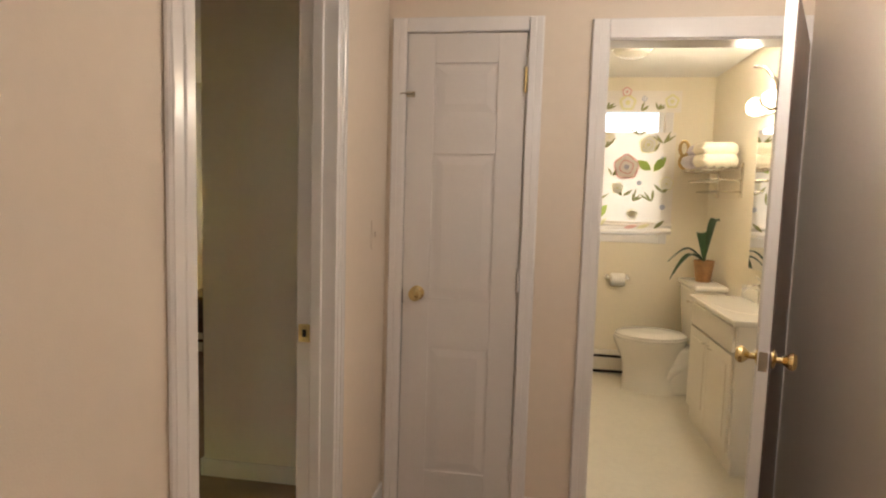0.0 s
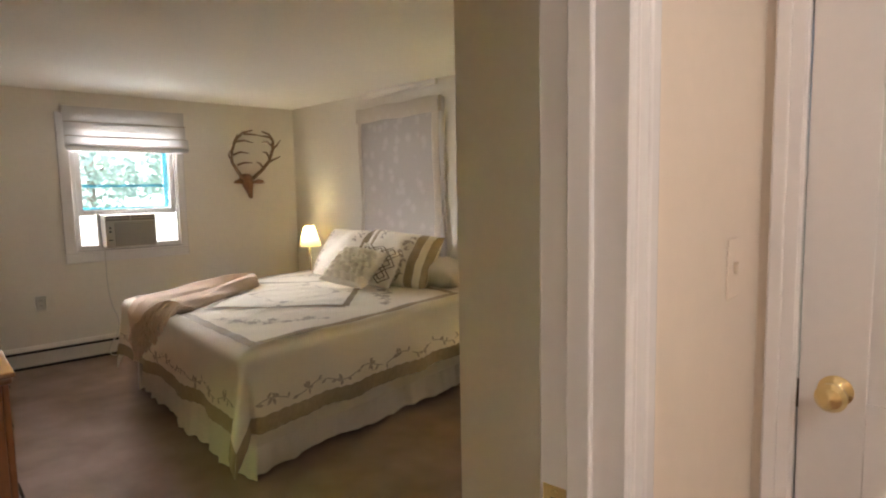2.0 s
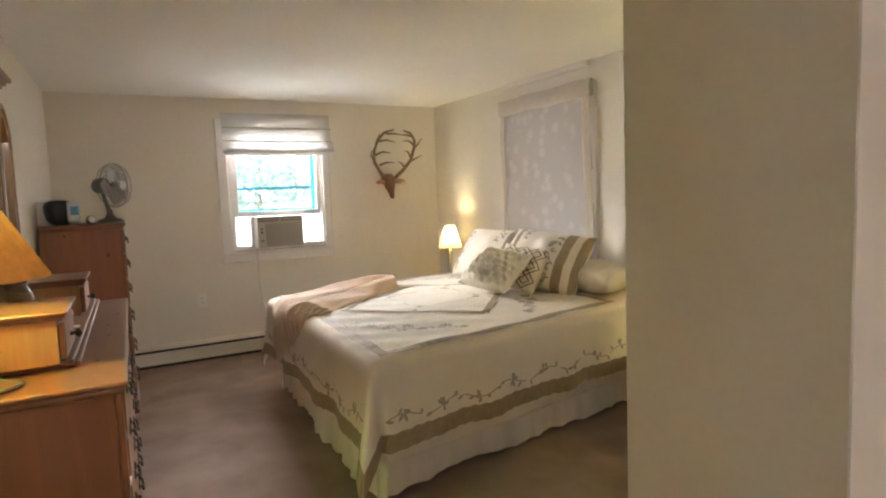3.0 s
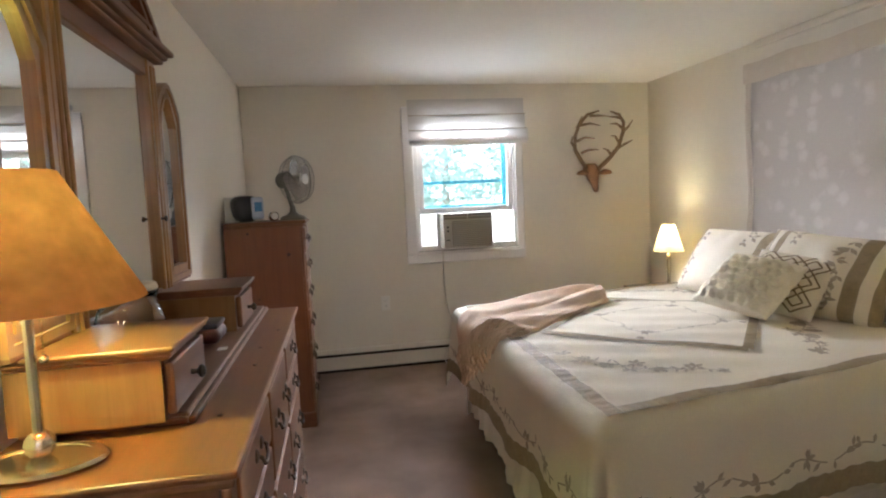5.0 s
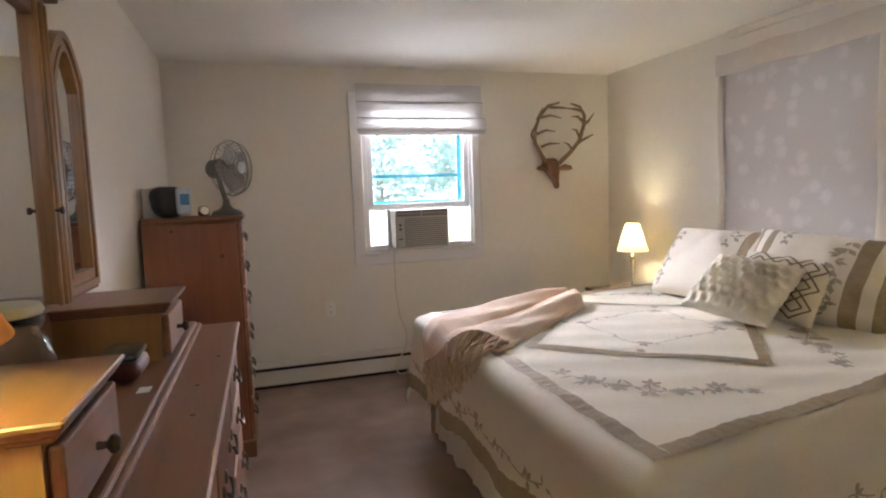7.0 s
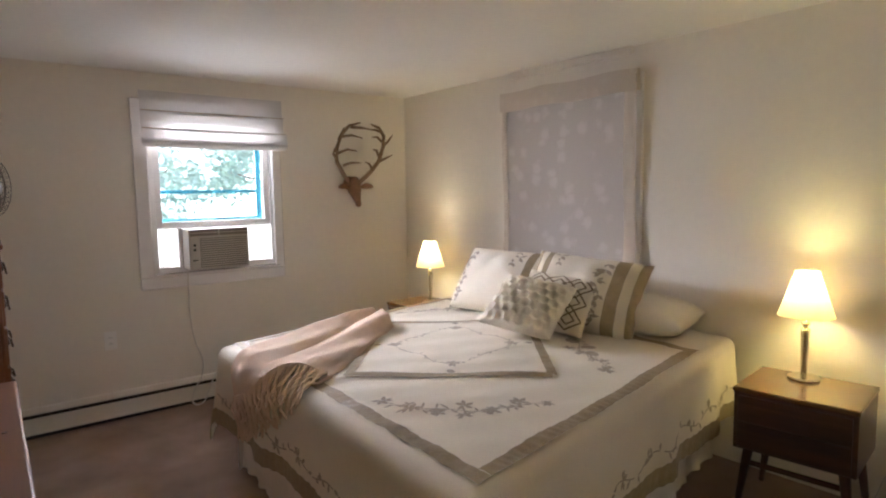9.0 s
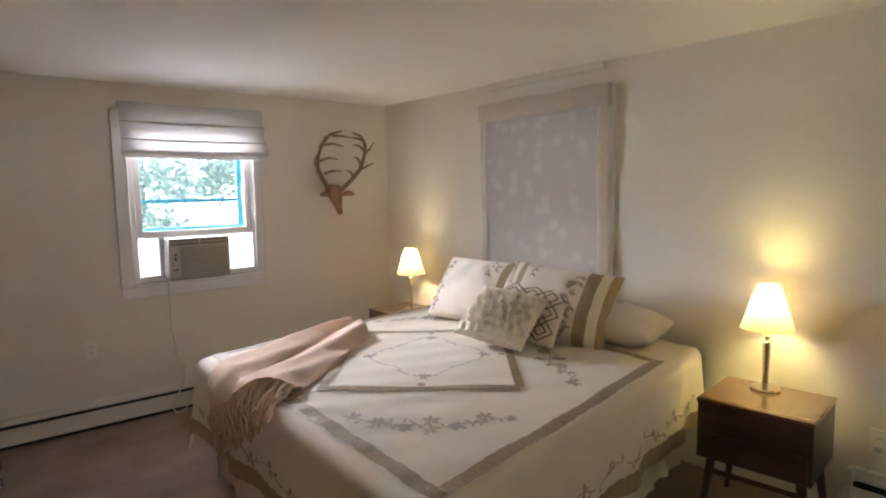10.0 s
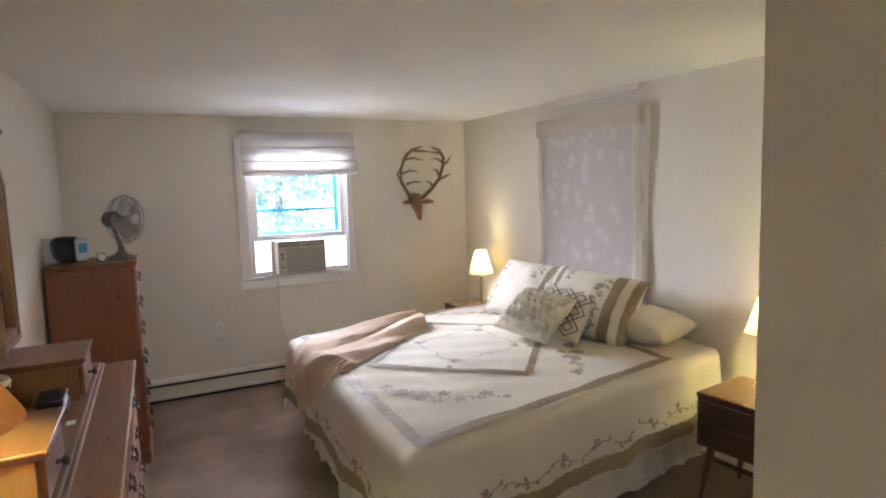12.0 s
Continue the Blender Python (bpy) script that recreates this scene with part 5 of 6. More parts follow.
part("head_casing", boxes((-0.0145, DV0 + 0.0125, DH - 0.008, 0.002, DV1 - 0.0125, DH + 0.06), bevel=0.004), TRIM, fr)
part("bedroom_casing", boxes((-0.121, DV0 - 0.05, 0, -0.1055, DV0 + 0.006, DH + 0.05), bevel=0.004), TRIM, fr)
st = part("strike_plate", boxes((-0.128, DV1 - 0.0245, 0.874, -0.088, DV1 - 0.0222, 0.934), bevel=0.001), BRASS, fr, "brass strike plate")
part("latch_hole_shade", boxes((-0.114, DV1 - 0.0252, 0.892, -0.101, DV1 - 0.0246, 0.916)), SLOT_SHADE, st)
for z in (0.883, 0.925):
    part("screw", lathe(bmesh.new(), [(0.0035, 0), (0.003, 0.001), (0, 0.0012)], 10, pose(-0.108, DV1 - 0.0246, z, 90, 0, 0)), BRASS, st)

# closet door
cf = tagged(new("door_frame_2"), "white painted closet door frame", kind="structure")
cf.matrix_basis = HALL


def casing_up(parent, u0, u1, z1, vface):
    bm = boxes((u0, vface - 0.012, 0, u1, vface, z1), bevel=0.003)
    w = u1 - u0
    box(bm, u0 + w * 0.05, vface - 0.019, 0.001, u0 + w * 0.50, vface - 0.006, z1 - 0.004, bevel=0.004, seg=3)
    box(bm, u0 + w * 0.48, vface - 0.0155, 0.002, u0 + w * 0.92, vface - 0.006, z1 - 0.006, bevel=0.003, seg=2)
    return part("casing", bm, TRIM, parent)


casing_up(cf, 0.004, CU0 + 0.004, CH + 0.055, CV)
casing_up(cf, CU1 - 0.004, CU1 + 0.058, CH + 0.055, CV)
part("head_casing", boxes((CU0 + 0.0045, CV - 0.014, CH - 0.004, CU1 - 0.0045, CV, CH + 0.055), bevel=0.004), TRIM, cf)
part("jamb", boxes((CU0, CV + 0.0005, 0, CU0 + 0.004, CV + 0.119, CH)), TRIM, cf)
part("jamb", boxes((CU1 - 0.004, CV + 0.0005, 0, CU1, CV + 0.119, CH)), TRIM, cf)
cd = tagged(new("door_1"), "closed white three-panel closet door with brass knob", kind="structure")
cd.matrix_basis = HALL
DOOR_PAINT = material("door_paint", (0.70, 0.66, 0.63), 0.5, vary=0.02, scale=3, fine=50, bump=0.12, bump_scale=60)
D0, D1, DVF = CU0 + 0.007, CU1 - 0.007, CV + 0.002
rails = [(0.008, 0.155), (0.715, 0.925), (1.535, 1.695), (1.905, CH - 0.006)]
part("stile", boxes((D0, DVF, 0.008, D0 + 0.115, DVF + 0.034, CH - 0.006), bevel=0.0015), DOOR_PAINT, cd)
part("stile", boxes((D1 - 0.115, DVF, 0.008, D1, DVF + 0.034, CH - 0.006), bevel=0.0015), DOOR_PAINT, cd)
for z0, z1 in rails:
    part("rail", boxes((D0 + 0.1152, DVF, z0, D1 - 0.1152, DVF + 0.034, z1)), DOOR_PAINT, cd)
for (a, b), (c, d) in zip(rails, rails[1:]):
    bm = boxes((D0 + 0.1152, DVF + 0.007, b + 0.0002, D1 - 0.1152, DVF + 0.03, c - 0.0002))
    x0, x1, z0, z1 = D0 + 0.1152, D1 - 0.1152, b, c
    ring0 = [(x0 + 0.012, z0 + 0.012), (x1 - 0.012, z0 + 0.012), (x1 - 0.012, z1 - 0.012), (x0 + 0.012, z1 - 0.012)]
    ring1 = [(x0 + 0.045, z0 + 0.045), (x1 - 0.045, z0 + 0.045), (x1 - 0.045, z1 - 0.045), (x0 + 0.045, z1 - 0.045)]
    va = [bm.verts.new((x, DVF + 0.0069, z)) for x, z in ring0]
    vb = [bm.verts.new((x, DVF + 0.002, z)) for x, z in ring1]
    for k in range(4):
        bm.faces.new((va[k], va[(k + 1) % 4], vb[(k + 1) % 4], vb[k]))
    bm.faces.new(vb)
    part("panel", bm, DOOR_PAINT, cd)


def door_knob(parent, m, mat=BRASS):
    k = part("door_knob", lathe(bmesh.new(), [(0.031, 0.0), (0.031, 0.004), (0.022, 0.009), (0.011, 0.012), (0.011, 0.028), (0.018, 0.036), (0.027, 0.046), (0.028, 0.056), (0.02, 0.066), (0.0, 0.069)], 32, m), mat, parent, "polished brass knob", smooth=True)
    return k


door_knob(cd, pose(D0 + 0.064, DVF, 0.943, 90, 0, 0))
part("edge_latch", boxes((D0 - 0.004, DVF - 0.001, 0.895, D0 + 0.001, DVF + 0.001, 0.955)), PEWTER, cd)
la = part("hook_latch", boxes((D0 - 0.004, DVF - 0.004, 1.765, D0 + 0.035, DVF - 0.0003, 1.79), bevel=0.001), NICKEL, cd, "small metal hook latch")
part("hook", tube(bmesh.new(), [(D0 - 0.026, DVF - 0.022, 1.776), (D0 - 0.012, DVF - 0.02, 1.78), (D0 + 0.01, DVF - 0.012, 1.778), (D0 + 0.03, DVF - 0.008, 1.784)], 0.003, 6), NICKEL, la, smooth=True)
for z in (0.20, 1.02, 1.835):
    h = part("hinge", tube(bmesh.new(), [(D1 - 0.001, DVF - 0.012, z - 0.045), (D1 - 0.001, DVF - 0.012, z + 0.045)], 0.0065, 10), BRASS if z > 1.5 else DOOR_PAINT, cd, "hinge", smooth=True)
    part("leaf_plate", boxes((D1 - 0.013, DVF - 0.0025, z - 0.043, D1 - 0.008, DVF - 0.0003, z + 0.043)), DOOR_PAINT, h)
    for s in (-1, 1):
        part("finial", lathe(bmesh.new(), [(0.0045, 0), (0.006, 0.003), (0.003, 0.007), (0, 0.008)], 8, pose(D1 - 0.001, DVF - 0.012, z + s * 0.045, 0 if s > 0 else 180, 0, 0)), BRASS if z > 1.5 else DOOR_PAINT, h)

# baseboards of the hall and the wall end
setting("baseboard_1", boxes((-0.89, CV + 0.036, 0, -0.135, CV + 0.0498, 0.085), (-0.904, CV + 0.036, 0, -0.8905, 2.3, 0.085), bevel=0.004), TRIM, "white baseboard along the wall end", HALL)
setting("baseboard_2", boxes((CU1 + 0.059, CV - 0.013, 0, BU0 - 0.062, CV - 0.0003, 0.085), (-0.0148, DV1 + 0.056, 0, -0.002, CV - 0.002, 0.085), (-0.0148, -3.19, 0, -0.002, DV0 - 0.061, 0.085), (1.60, -3.19, 0, 1.6128, 0.0, 0.085), bevel=0.004), TRIM, "white baseboard of the hall", HALL)
sw = thing("light_switch", "beige wall switch beside the bedroom doorway", "switch", HALL @ pose(-0.015, 0.43, 1.2, 0, 0, 90))
part("plate", boxes((-0.034, -0.004, -0.056, 0.034, 0, 0.056), bevel=0.003, seg=2), WALL_HALL, sw)
part("toggle", boxes((-0.005, -0.014, -0.01, 0.005, -0.0052, 0.012), bevel=0.002), WALL_HALL, sw)

# bathroom doorway and its open door
bf = tagged(new("door_frame_3"), "white painted bathroom door frame", kind="structure")
bf.matrix_basis = HALL
casing_up(bf, BU0 - 0.06, BU0 + 0.008, BH + 0.07, CV)
casing_up(bf, BU1 - 0.008, 1.611, BH + 0.07, CV)
part("head_casing", boxes((BU0 + 0.0085, CV - 0.014, BH - 0.008, BU1 - 0.0085, CV, BH + 0.07), bevel=0.004), TRIM, bf)
part("jamb", boxes((BU0, CV + 0.0005, 0, BU0 + 0.012, CV + 0.125, BH - 0.0125), bevel=0.002), TRIM, bf)
part("jamb", boxes((BU1 - 0.012, CV + 0.0005, 0, BU1, CV + 0.125, BH - 0.0125), bevel=0.002), TRIM, bf)
part("head_jamb", boxes((BU0, CV + 0.0005, BH - 0.012, BU1, CV + 0.125, BH - 0.0005), bevel=0.002), TRIM, bf)
part("strike_plate", boxes((BU0 + 0.0121, CV + 0.02, 0.86, BU0 + 0.0135, CV + 0.045, 0.92)), BRASS, bf)
bd = tagged(new("door_2"), "open bathroom door, white inside and dark stained outside", kind="structure")
HINGE = HALL @ pose(1.60, CV - 0.022, 0, 0, 0, -115.6)
bd.matrix_basis = HINGE
DOORW = 0.63
DARKWOOD = wood("door_dark_stain", (0.035, 0.012, 0.007), (0.10, 0.04, 0.02), 0.3, stretch=(14, 14, 1.0))
part("leaf", boxes((0, -0.034, 0.012, DOORW, -0.002, 1.96), bevel=0.0015), TRIM, bd)
part("dark_face", boxes((0.0005, -0.0018, 0.0125, DOORW - 0.0005, 0.0012, 1.9595)), DARKWOOD, bd, "dark stained outer face")
part("latch_plate", boxes((DOORW + 0.0002, -0.03, 0.86, DOORW + 0.0016, -0.006, 0.92)), NICKEL, bd)
door_knob(bd, pose(DOORW - 0.06, -0.034, 0.89, 90, 0, 0))
door_knob(bd, pose(DOORW - 0.06, 0.0013, 0.89, -90, 0, 0))
hk = part("robe_hook", tube(bmesh.new(), [(DOORW - 0.10, -0.035, 1.66), (DOORW - 0.10, -0.062, 1.655), (DOORW - 0.10, -0.085, 1.67), (DOORW - 0.10, -0.092, 1.69)], [0.006, 0.006, 0.005, 0.007], 8), NICKEL, bd, smooth=True)
part("upper_hook", tube(bmesh.new(), [(DOORW - 0.10, -0.036, 1.68), (DOORW - 0.10, -0.05, 1.74), (DOORW - 0.10, -0.085, 1.785), (DOORW - 0.10, -0.115, 1.79)], [0.006, 0.006, 0.005, 0.007], 8), NICKEL, hk, smooth=True)
part("hook_plate", boxes((DOORW - 0.115, -0.0365, 1.64, DOORW - 0.085, -0.0342, 1.70), bevel=0.001), NICKEL, hk)

# ---- bathroom ----
CERAMIC = material("white_ceramic", (0.80, 0.76, 0.68), 0.12, vary=0.01)
CABINET = material("cabinet_white", (0.78, 0.73, 0.64), 0.3, vary=0.02)
TOWEL_W = material("towel_cream", (0.80, 0.73, 0.58), 0.95, vary=0.08, scale=25, fine=120, bump=0.8, bump_scale=220)
TOWEL_L = material("towel_lilac", (0.58, 0.52, 0.56), 0.95, vary=0.08, scale=25, fine=120, bump=0.8, bump_scale=220)
LEAF = material("orchid_leaf", (0.035, 0.075, 0.025), 0.35, vary=0.2, scale=20)
WICKER = material("wicker", (0.36, 0.19, 0.075), 0.7, vary=0.25, scale=40, fine=120)
WOODTAN = material("tan_wood", (0.52, 0.34, 0.13), 0.5, vary=0.15)
FLORAL = cloth("floral_blind_cloth", (0.84, 0.78, 0.70), 0.35)
PRINTS = {"rose": (0.76, 0.47, 0.42), "yellow": (0.80, 0.75, 0.46), "green": (0.42, 0.52, 0.14), "olive": (0.34, 0.33, 0.15), "grey": (0.50, 0.50, 0.56), "pale": (0.87, 0.83, 0.78)}
PRINTS = {k: cloth("print_" + k, c, 0.35) for k, c in PRINTS.items()}

bw = tagged(new("window_3"), "small white bathroom window", kind="structure")
bw.matrix_basis = HALL
bm = bmesh.new()
for u0, u1, z0, z1 in ((0.94, 1.0, 1.04, 2.16), (1.57, 1.63, 1.04, 2.16), (1.0, 1.57, 2.1, 2.16), (1.0, 1.57, 1.04, 1.10)):
    box(bm, u0, BV1 - 0.015, z0, u1, BV1 - 0.0003, z1, bevel=0.003)
part("casing", bm, TRIM, bw)
bm = bmesh.new()
for u0, u1, z0, z1 in ((1.0, 1.04, 1.1, 2.1), (1.53, 1.57, 1.1, 2.1), (1.04, 1.53, 1.1, 1.14), (1.04, 1.53, 2.06, 2.1), (1.04, 1.53, 1.6, 1.64)):
    box(bm, u0, BV1 + 0.02, z0, u1, BV1 + 0.06, z1, bevel=0.003)
part("window_frame", bm, VINYL, bw)
pn = part("pane", boxes((1.04, BV1 + 0.035, 1.14, 1.53, BV1 + 0.04, 2.06)), PANE, bw)
pn.visible_shadow = False

fb = thing("floral_blind", "white roman blind printed with large flowers and leaves", "window blind", HALL)
FV = BV1 - 0.04
FU0, FU1, FZ0, FZ1 = 0.99, 1.65, 1.12, 1.885
bm = bmesh.new()
grid(bm, lambda u, v: Vector((FU0 + (FU1 - FU0) * u, FV + 0.003 * math.sin(u * 9), FZ1 - (FZ1 - FZ0 - 0.06) * v)), 16, 16)
part("sheet", bm, FLORAL, fb, smooth="all")
bm = bmesh.new()
grid(bm, lambda u, v: Vector((FU0 + (FU1 - FU0) * u, FV - 0.016 - 0.014 * math.sin(v * math.pi * 2.0) ** 2, FZ0 + 0.085 - 0.09 * v)), 16, 16)
part("lower_fold", bm, FLORAL, fb, smooth="all")
bm = bmesh.new()
grid(bm, lambda u, v: Vector((FU0 - 0.01 + (FU1 - FU0 + 0.03) * u, FV - 0.02 + 0.002 * math.sin(u * 9), 2.19 - 0.16 * v)), 16, 4)
part("valance", bm, FLORAL, fb, smooth="all")


def petals(name, u, z, r, mat, n=6, v=FV, squash=0.55, lift=0.0):
    bm = bmesh.new()
    ring = [bm.verts.new((u + r * (1 + 0.07 * math.sin(n * a)) * math.cos(a), v - 0.006 - lift, z + r * (1 + 0.07 * math.sin(n * a)) * math.sin(a))) for a in [2 * math.pi * k / 36 for k in range(36)]]
    bm.faces.new(ring)
    part(name, bm, PRINTS[mat], fb)


def blade(u, z, ang, ln, wd, mat, v=FV):
    bm = bmesh.new()
    c, s = math.cos(ang), math.sin(ang)
    bm.faces.new([bm.verts.new((u + p * ln * c - q * wd * s, v - 0.006, z + p * ln * s + q * wd * c)) for p, q in ((0, 0), (0.25, 0.4), (0.55, 0.5), (0.85, 0.25), (1, 0), (0.85, -0.22), (0.55, -0.45), (0.25, -0.35))])
    part("printed_leaf", bm, PRINTS[mat], fb)


rb = random.Random(11)
for u, z, r, col in ((1.30, 1.62, 0.095, "rose"), (1.05, 1.46, 0.065, "yellow"), (1.45, 1.79, 0.065, "yellow"), (1.24, 1.46, 0.045, "yellow"), (1.36, 1.26, 0.04, "yellow"), (1.60, 1.50, 0.05, "yellow"), (1.16, 1.84, 0.035, "yellow"), (1.58, 1.32, 0.02, "grey"), (1.40, 1.50, 0.018, "grey"), (1.10, 1.64, 0.014, "grey"), (1.56, 1.69, 0.012, "grey")):
    petals("printed_flower", u, z, r, col, 5 if r > 0.03 else 1)
    if r > 0.03:
        petals("printed_flower", u, z, r * 0.87, "pale", 5, lift=0.001)
        petals("printed_flower", u, z, r * 0.55, col, 4, lift=0.0015)
        petals("printed_flower", u, z, r * 0.48, "pale", 4, lift=0.0018)
        petals("printed_flower", u, z, r * 0.20, col if col != "rose" else "grey", 3, lift=0.002)
for u, z, a, ln, wd, col in ((1.48, 1.60, 2.5, 0.12, 0.07, "green"), (1.50, 1.59, 0.9, 0.14, 0.07, "green"), (1.07, 1.22, 2.5, 0.10, 0.06, "green"), (1.10, 1.22, 1.0, 0.13, 0.06, "green")):
    blade(u, z, a, ln, wd, col)
for u, z in ((1.02, 1.74), (1.10, 1.36), (1.36, 1.36), (1.50, 1.36), (1.50, 1.74), (1.28, 1.40), (1.38, 1.86), (1.02, 1.27), (1.56, 1.80), (1.20, 1.55), (1.58, 1.43), (1.14, 1.76)):
    for k in range(5):
        blade(u, z, rb.uniform(0.4, 2.6), rb.uniform(0.06, 0.11), 0.016, "olive")
for u, z, r, col in ((1.06, 2.10, 0.055, "yellow"), (1.28, 2.10, 0.06, "yellow"), (1.60, 2.11, 0.05, "yellow"), (1.40, 2.13, 0.02, "grey"), (1.27, 2.18, 0.035, "rose")):
    petals("printed_flower", u, z, r, col, 5, v=FV - 0.02)
    petals("printed_flower", u, z, r * 0.7, "pale", 5, v=FV - 0.021)
    petals("printed_flower", u, z, r * 0.3, col, 3, v=FV - 0.022)
for u, z in ((1.13, 2.05), (1.38, 2.04), (1.50, 2.05)):
    for k in range(4):
        blade(u, z, rb.uniform(0.3, 2.0), rb.uniform(0.05, 0.08), 0.016, "olive", FV - 0.02)
for u, col in ((1.02, "olive"), (1.30, "rose"), (1.40, "yellow"), (1.52, "olive"), (1.10, "yellow")):
    blade(u, 1.155, rb.uniform(0.1, 0.8), 0.10, 0.03, col, FV - 0.026)

bh = heater("baseboard_heater", 0.85, "cream baseboard heater on the bathroom wall", HALL @ pose(0.62, BV1, 0.006))

# toilet: tank on the east wall, bowl towards -u
TV = 2.48
to = thing("toilet", "white ceramic toilet with closed lid", "toilet", HALL @ pose(BR - 0.012, TV, 0.006, 0, 0, 0))


def oval(bm, rows, n=32):
    """Stacked oval rings: centre u, half length, half width, height."""
    rings = [[bm.verts.new((c + a * math.cos(2 * math.pi * k / n), b * math.sin(2 * math.pi * k / n), z)) for k in range(n)] for c, a, b, z in rows]
    for r0, r1 in zip(rings, rings[1:]):
        for k in range(n):
            bm.faces.new((r0[k], r0[(k + 1) % n], r1[(k + 1) % n], r1[k]))
    bm.faces.new(list(reversed(rings[0])))
    bm.faces.new(rings[-1])
    return bm


part("bowl", oval(bmesh.new(), [(-0.38, 0.235, 0.105, 0.0), (-0.38, 0.235, 0.105, 0.04), (-0.395, 0.215, 0.10, 0.10), (-0.41, 0.205, 0.11, 0.20), (-0.43, 0.225, 0.155, 0.30), (-0.435, 0.25, 0.182, 0.365), (-0.435, 0.252, 0.185, 0.385)]), CERAMIC, to, smooth=True)
part("trapway", tube(bmesh.new(), [(-0.36, -0.06, 0.04), (-0.28, -0.075, 0.17), (-0.19, -0.075, 0.24), (-0.11, -0.07, 0.19), (-0.07, -0.065, 0.06)], [0.02, 0.035, 0.04, 0.04, 0.04], 14), CERAMIC, to, smooth=True)
part("pedestal", boxes((-0.30, -0.10, 0.0, -0.02, 0.10, 0.34), bevel=0.03, seg=3), CERAMIC, to, smooth=True)
part("seat", oval(bmesh.new(), [(-0.43, 0.243, 0.183, 0.387), (-0.43, 0.25, 0.19, 0.395), (-0.43, 0.247, 0.187, 0.406)]), CERAMIC, to, smooth=True)
part("lid", oval(bmesh.new(), [(-0.43, 0.24, 0.18, 0.408), (-0.43, 0.246, 0.186, 0.416), (-0.43, 0.22, 0.165, 0.430), (-0.43, 0.10, 0.08, 0.435)]), CERAMIC, to, smooth=True)
bm = boxes((-0.20, -0.23, 0.36, -0.005, 0.23, 0.765), bevel=0.025, seg=3)
for v in bm.verts:
    k = (v.co.z - 0.36) / 0.4
    v.co.x = -0.005 + (v.co.x + 0.005) * (0.82 + 0.18 * k)
part("tank", bm, CERAMIC, to, smooth=True)
part("tank_lid", boxes((-0.215, -0.24, 0.767, -0.0, 0.24, 0.805), bevel=0.014, seg=3), CERAMIC, to, smooth=True)
part("flush_lever", tube(bmesh.new(), [(-0.2, -0.17, 0.69), (-0.222, -0.17, 0.69), (-0.225, -0.11, 0.68)], 0.006, 8), CHROME, to, smooth=True)

# orchid in a wicker pot on the tank
oc = thing("potted_orchid", "orchid with long dark leaves in a wicker pot on the tank", "plant", HALL @ pose(BR - 0.11, TV + 0.02, 0.812))
bm = bmesh.new()
rows = 12
for k in range(rows):
    z0, z1 = 0.15 * k / rows, 0.15 * (k + 1) / rows
    r = 0.048 + 0.02 * k / rows
    lathe(bm, [(r, z0), (r + 0.005, (z0 + z1) / 2), (r + 0.001, z1)], 24, close=(k == 0))
part("wicker_pot", bm, WICKER, oc, smooth=True)
part("soil", lathe(bmesh.new(), [(0.062, 0.138), (0, 0.14)], 20, close=False), material("bark", (0.05, 0.03, 0.018), 0.9, vary=0.3), oc)
for az, ln, rise, droop, w in ((175, 0.24, 0.10, 0.16, 0.07), (200, 0.26, 0.06, 0.26, 0.065), (150, 0.20, 0.05, 0.22, 0.06), (20, 0.10, 0.30, 0.02, 0.085), (100, 0.12, 0.20, 0.03, 0.08)):
    bm = bmesh.new()
    a = math.radians(az)
    grid(bm, lambda u, v: Vector((ln * u * math.cos(a) - (v - 0.5) * w * math.sin(math.pi * (0.08 + 0.92 * u)) * math.sin(a), ln * u * math.sin(a) + (v - 0.5) * w * math.sin(math.pi * (0.08 + 0.92 * u)) * math.cos(a), 0.14 + rise * math.sin(math.pi * 0.5 * min(1, u * 1.6)) - droop * max(0, u - 0.35) ** 1.5 * 1.4 + 0.012 * abs(v - 0.5) * 2)), 12, 4)
    part("leaf", bm, LEAF, oc, smooth="all")

# vanity
va = thing("vanity_cabinet", "cream bathroom vanity cabinet with two doors", "vanity", HALL)
VU0, VV0, VV1 = 1.625, 1.19, 1.98
part("body", boxes((VU0, VV0, 0.09, BR - 0.002, VV1, 0.765), bevel=0.002), CABINET, va)
part("toe_kick", boxes((VU0 + 0.012, VV0 + 0.001, 0.006, BR - 0.002, VV1 - 0.001, 0.0895)), CABINET, va)
part("drawer_front", boxes((VU0 - 0.016, VV0 + 0.02, 0.625, VU0 - 0.0005, VV1 - 0.02, 0.755), bevel=0.003), CABINET, va)
for v0, v1, kv in ((VV0 + 0.02, (VV0 + VV1) / 2 - 0.004, -0.05), ((VV0 + VV1) / 2 + 0.004, VV1 - 0.02, 0.05)):
    d = part("door", boxes((VU0 - 0.016, v0, 0.11, VU0 - 0.0005, v1, 0.612), bevel=0.003), CABINET, va)
    part("raised_panel", boxes((VU0 - 0.0205, v0 + 0.055, 0.17, VU0 - 0.0165, v1 - 0.055, 0.555), bevel=0.0035), CABINET, d)
    ky = (VV0 + VV1) / 2 + kv * 0.6
    part("door_pull", tube(bmesh.new(), [(VU0 - 0.016, ky, 0.575), (VU0 - 0.036, ky, 0.575), (VU0 - 0.036, ky + 0.03 * (1 if kv > 0 else -1), 0.565), (VU0 - 0.016, ky + 0.035 * (1 if kv > 0 else -1), 0.56)], 0.004, 8), CHROME, d, smooth=True)
vt = thing("washbasin", "cream cultured marble basin top on the vanity", "basin", HALL)
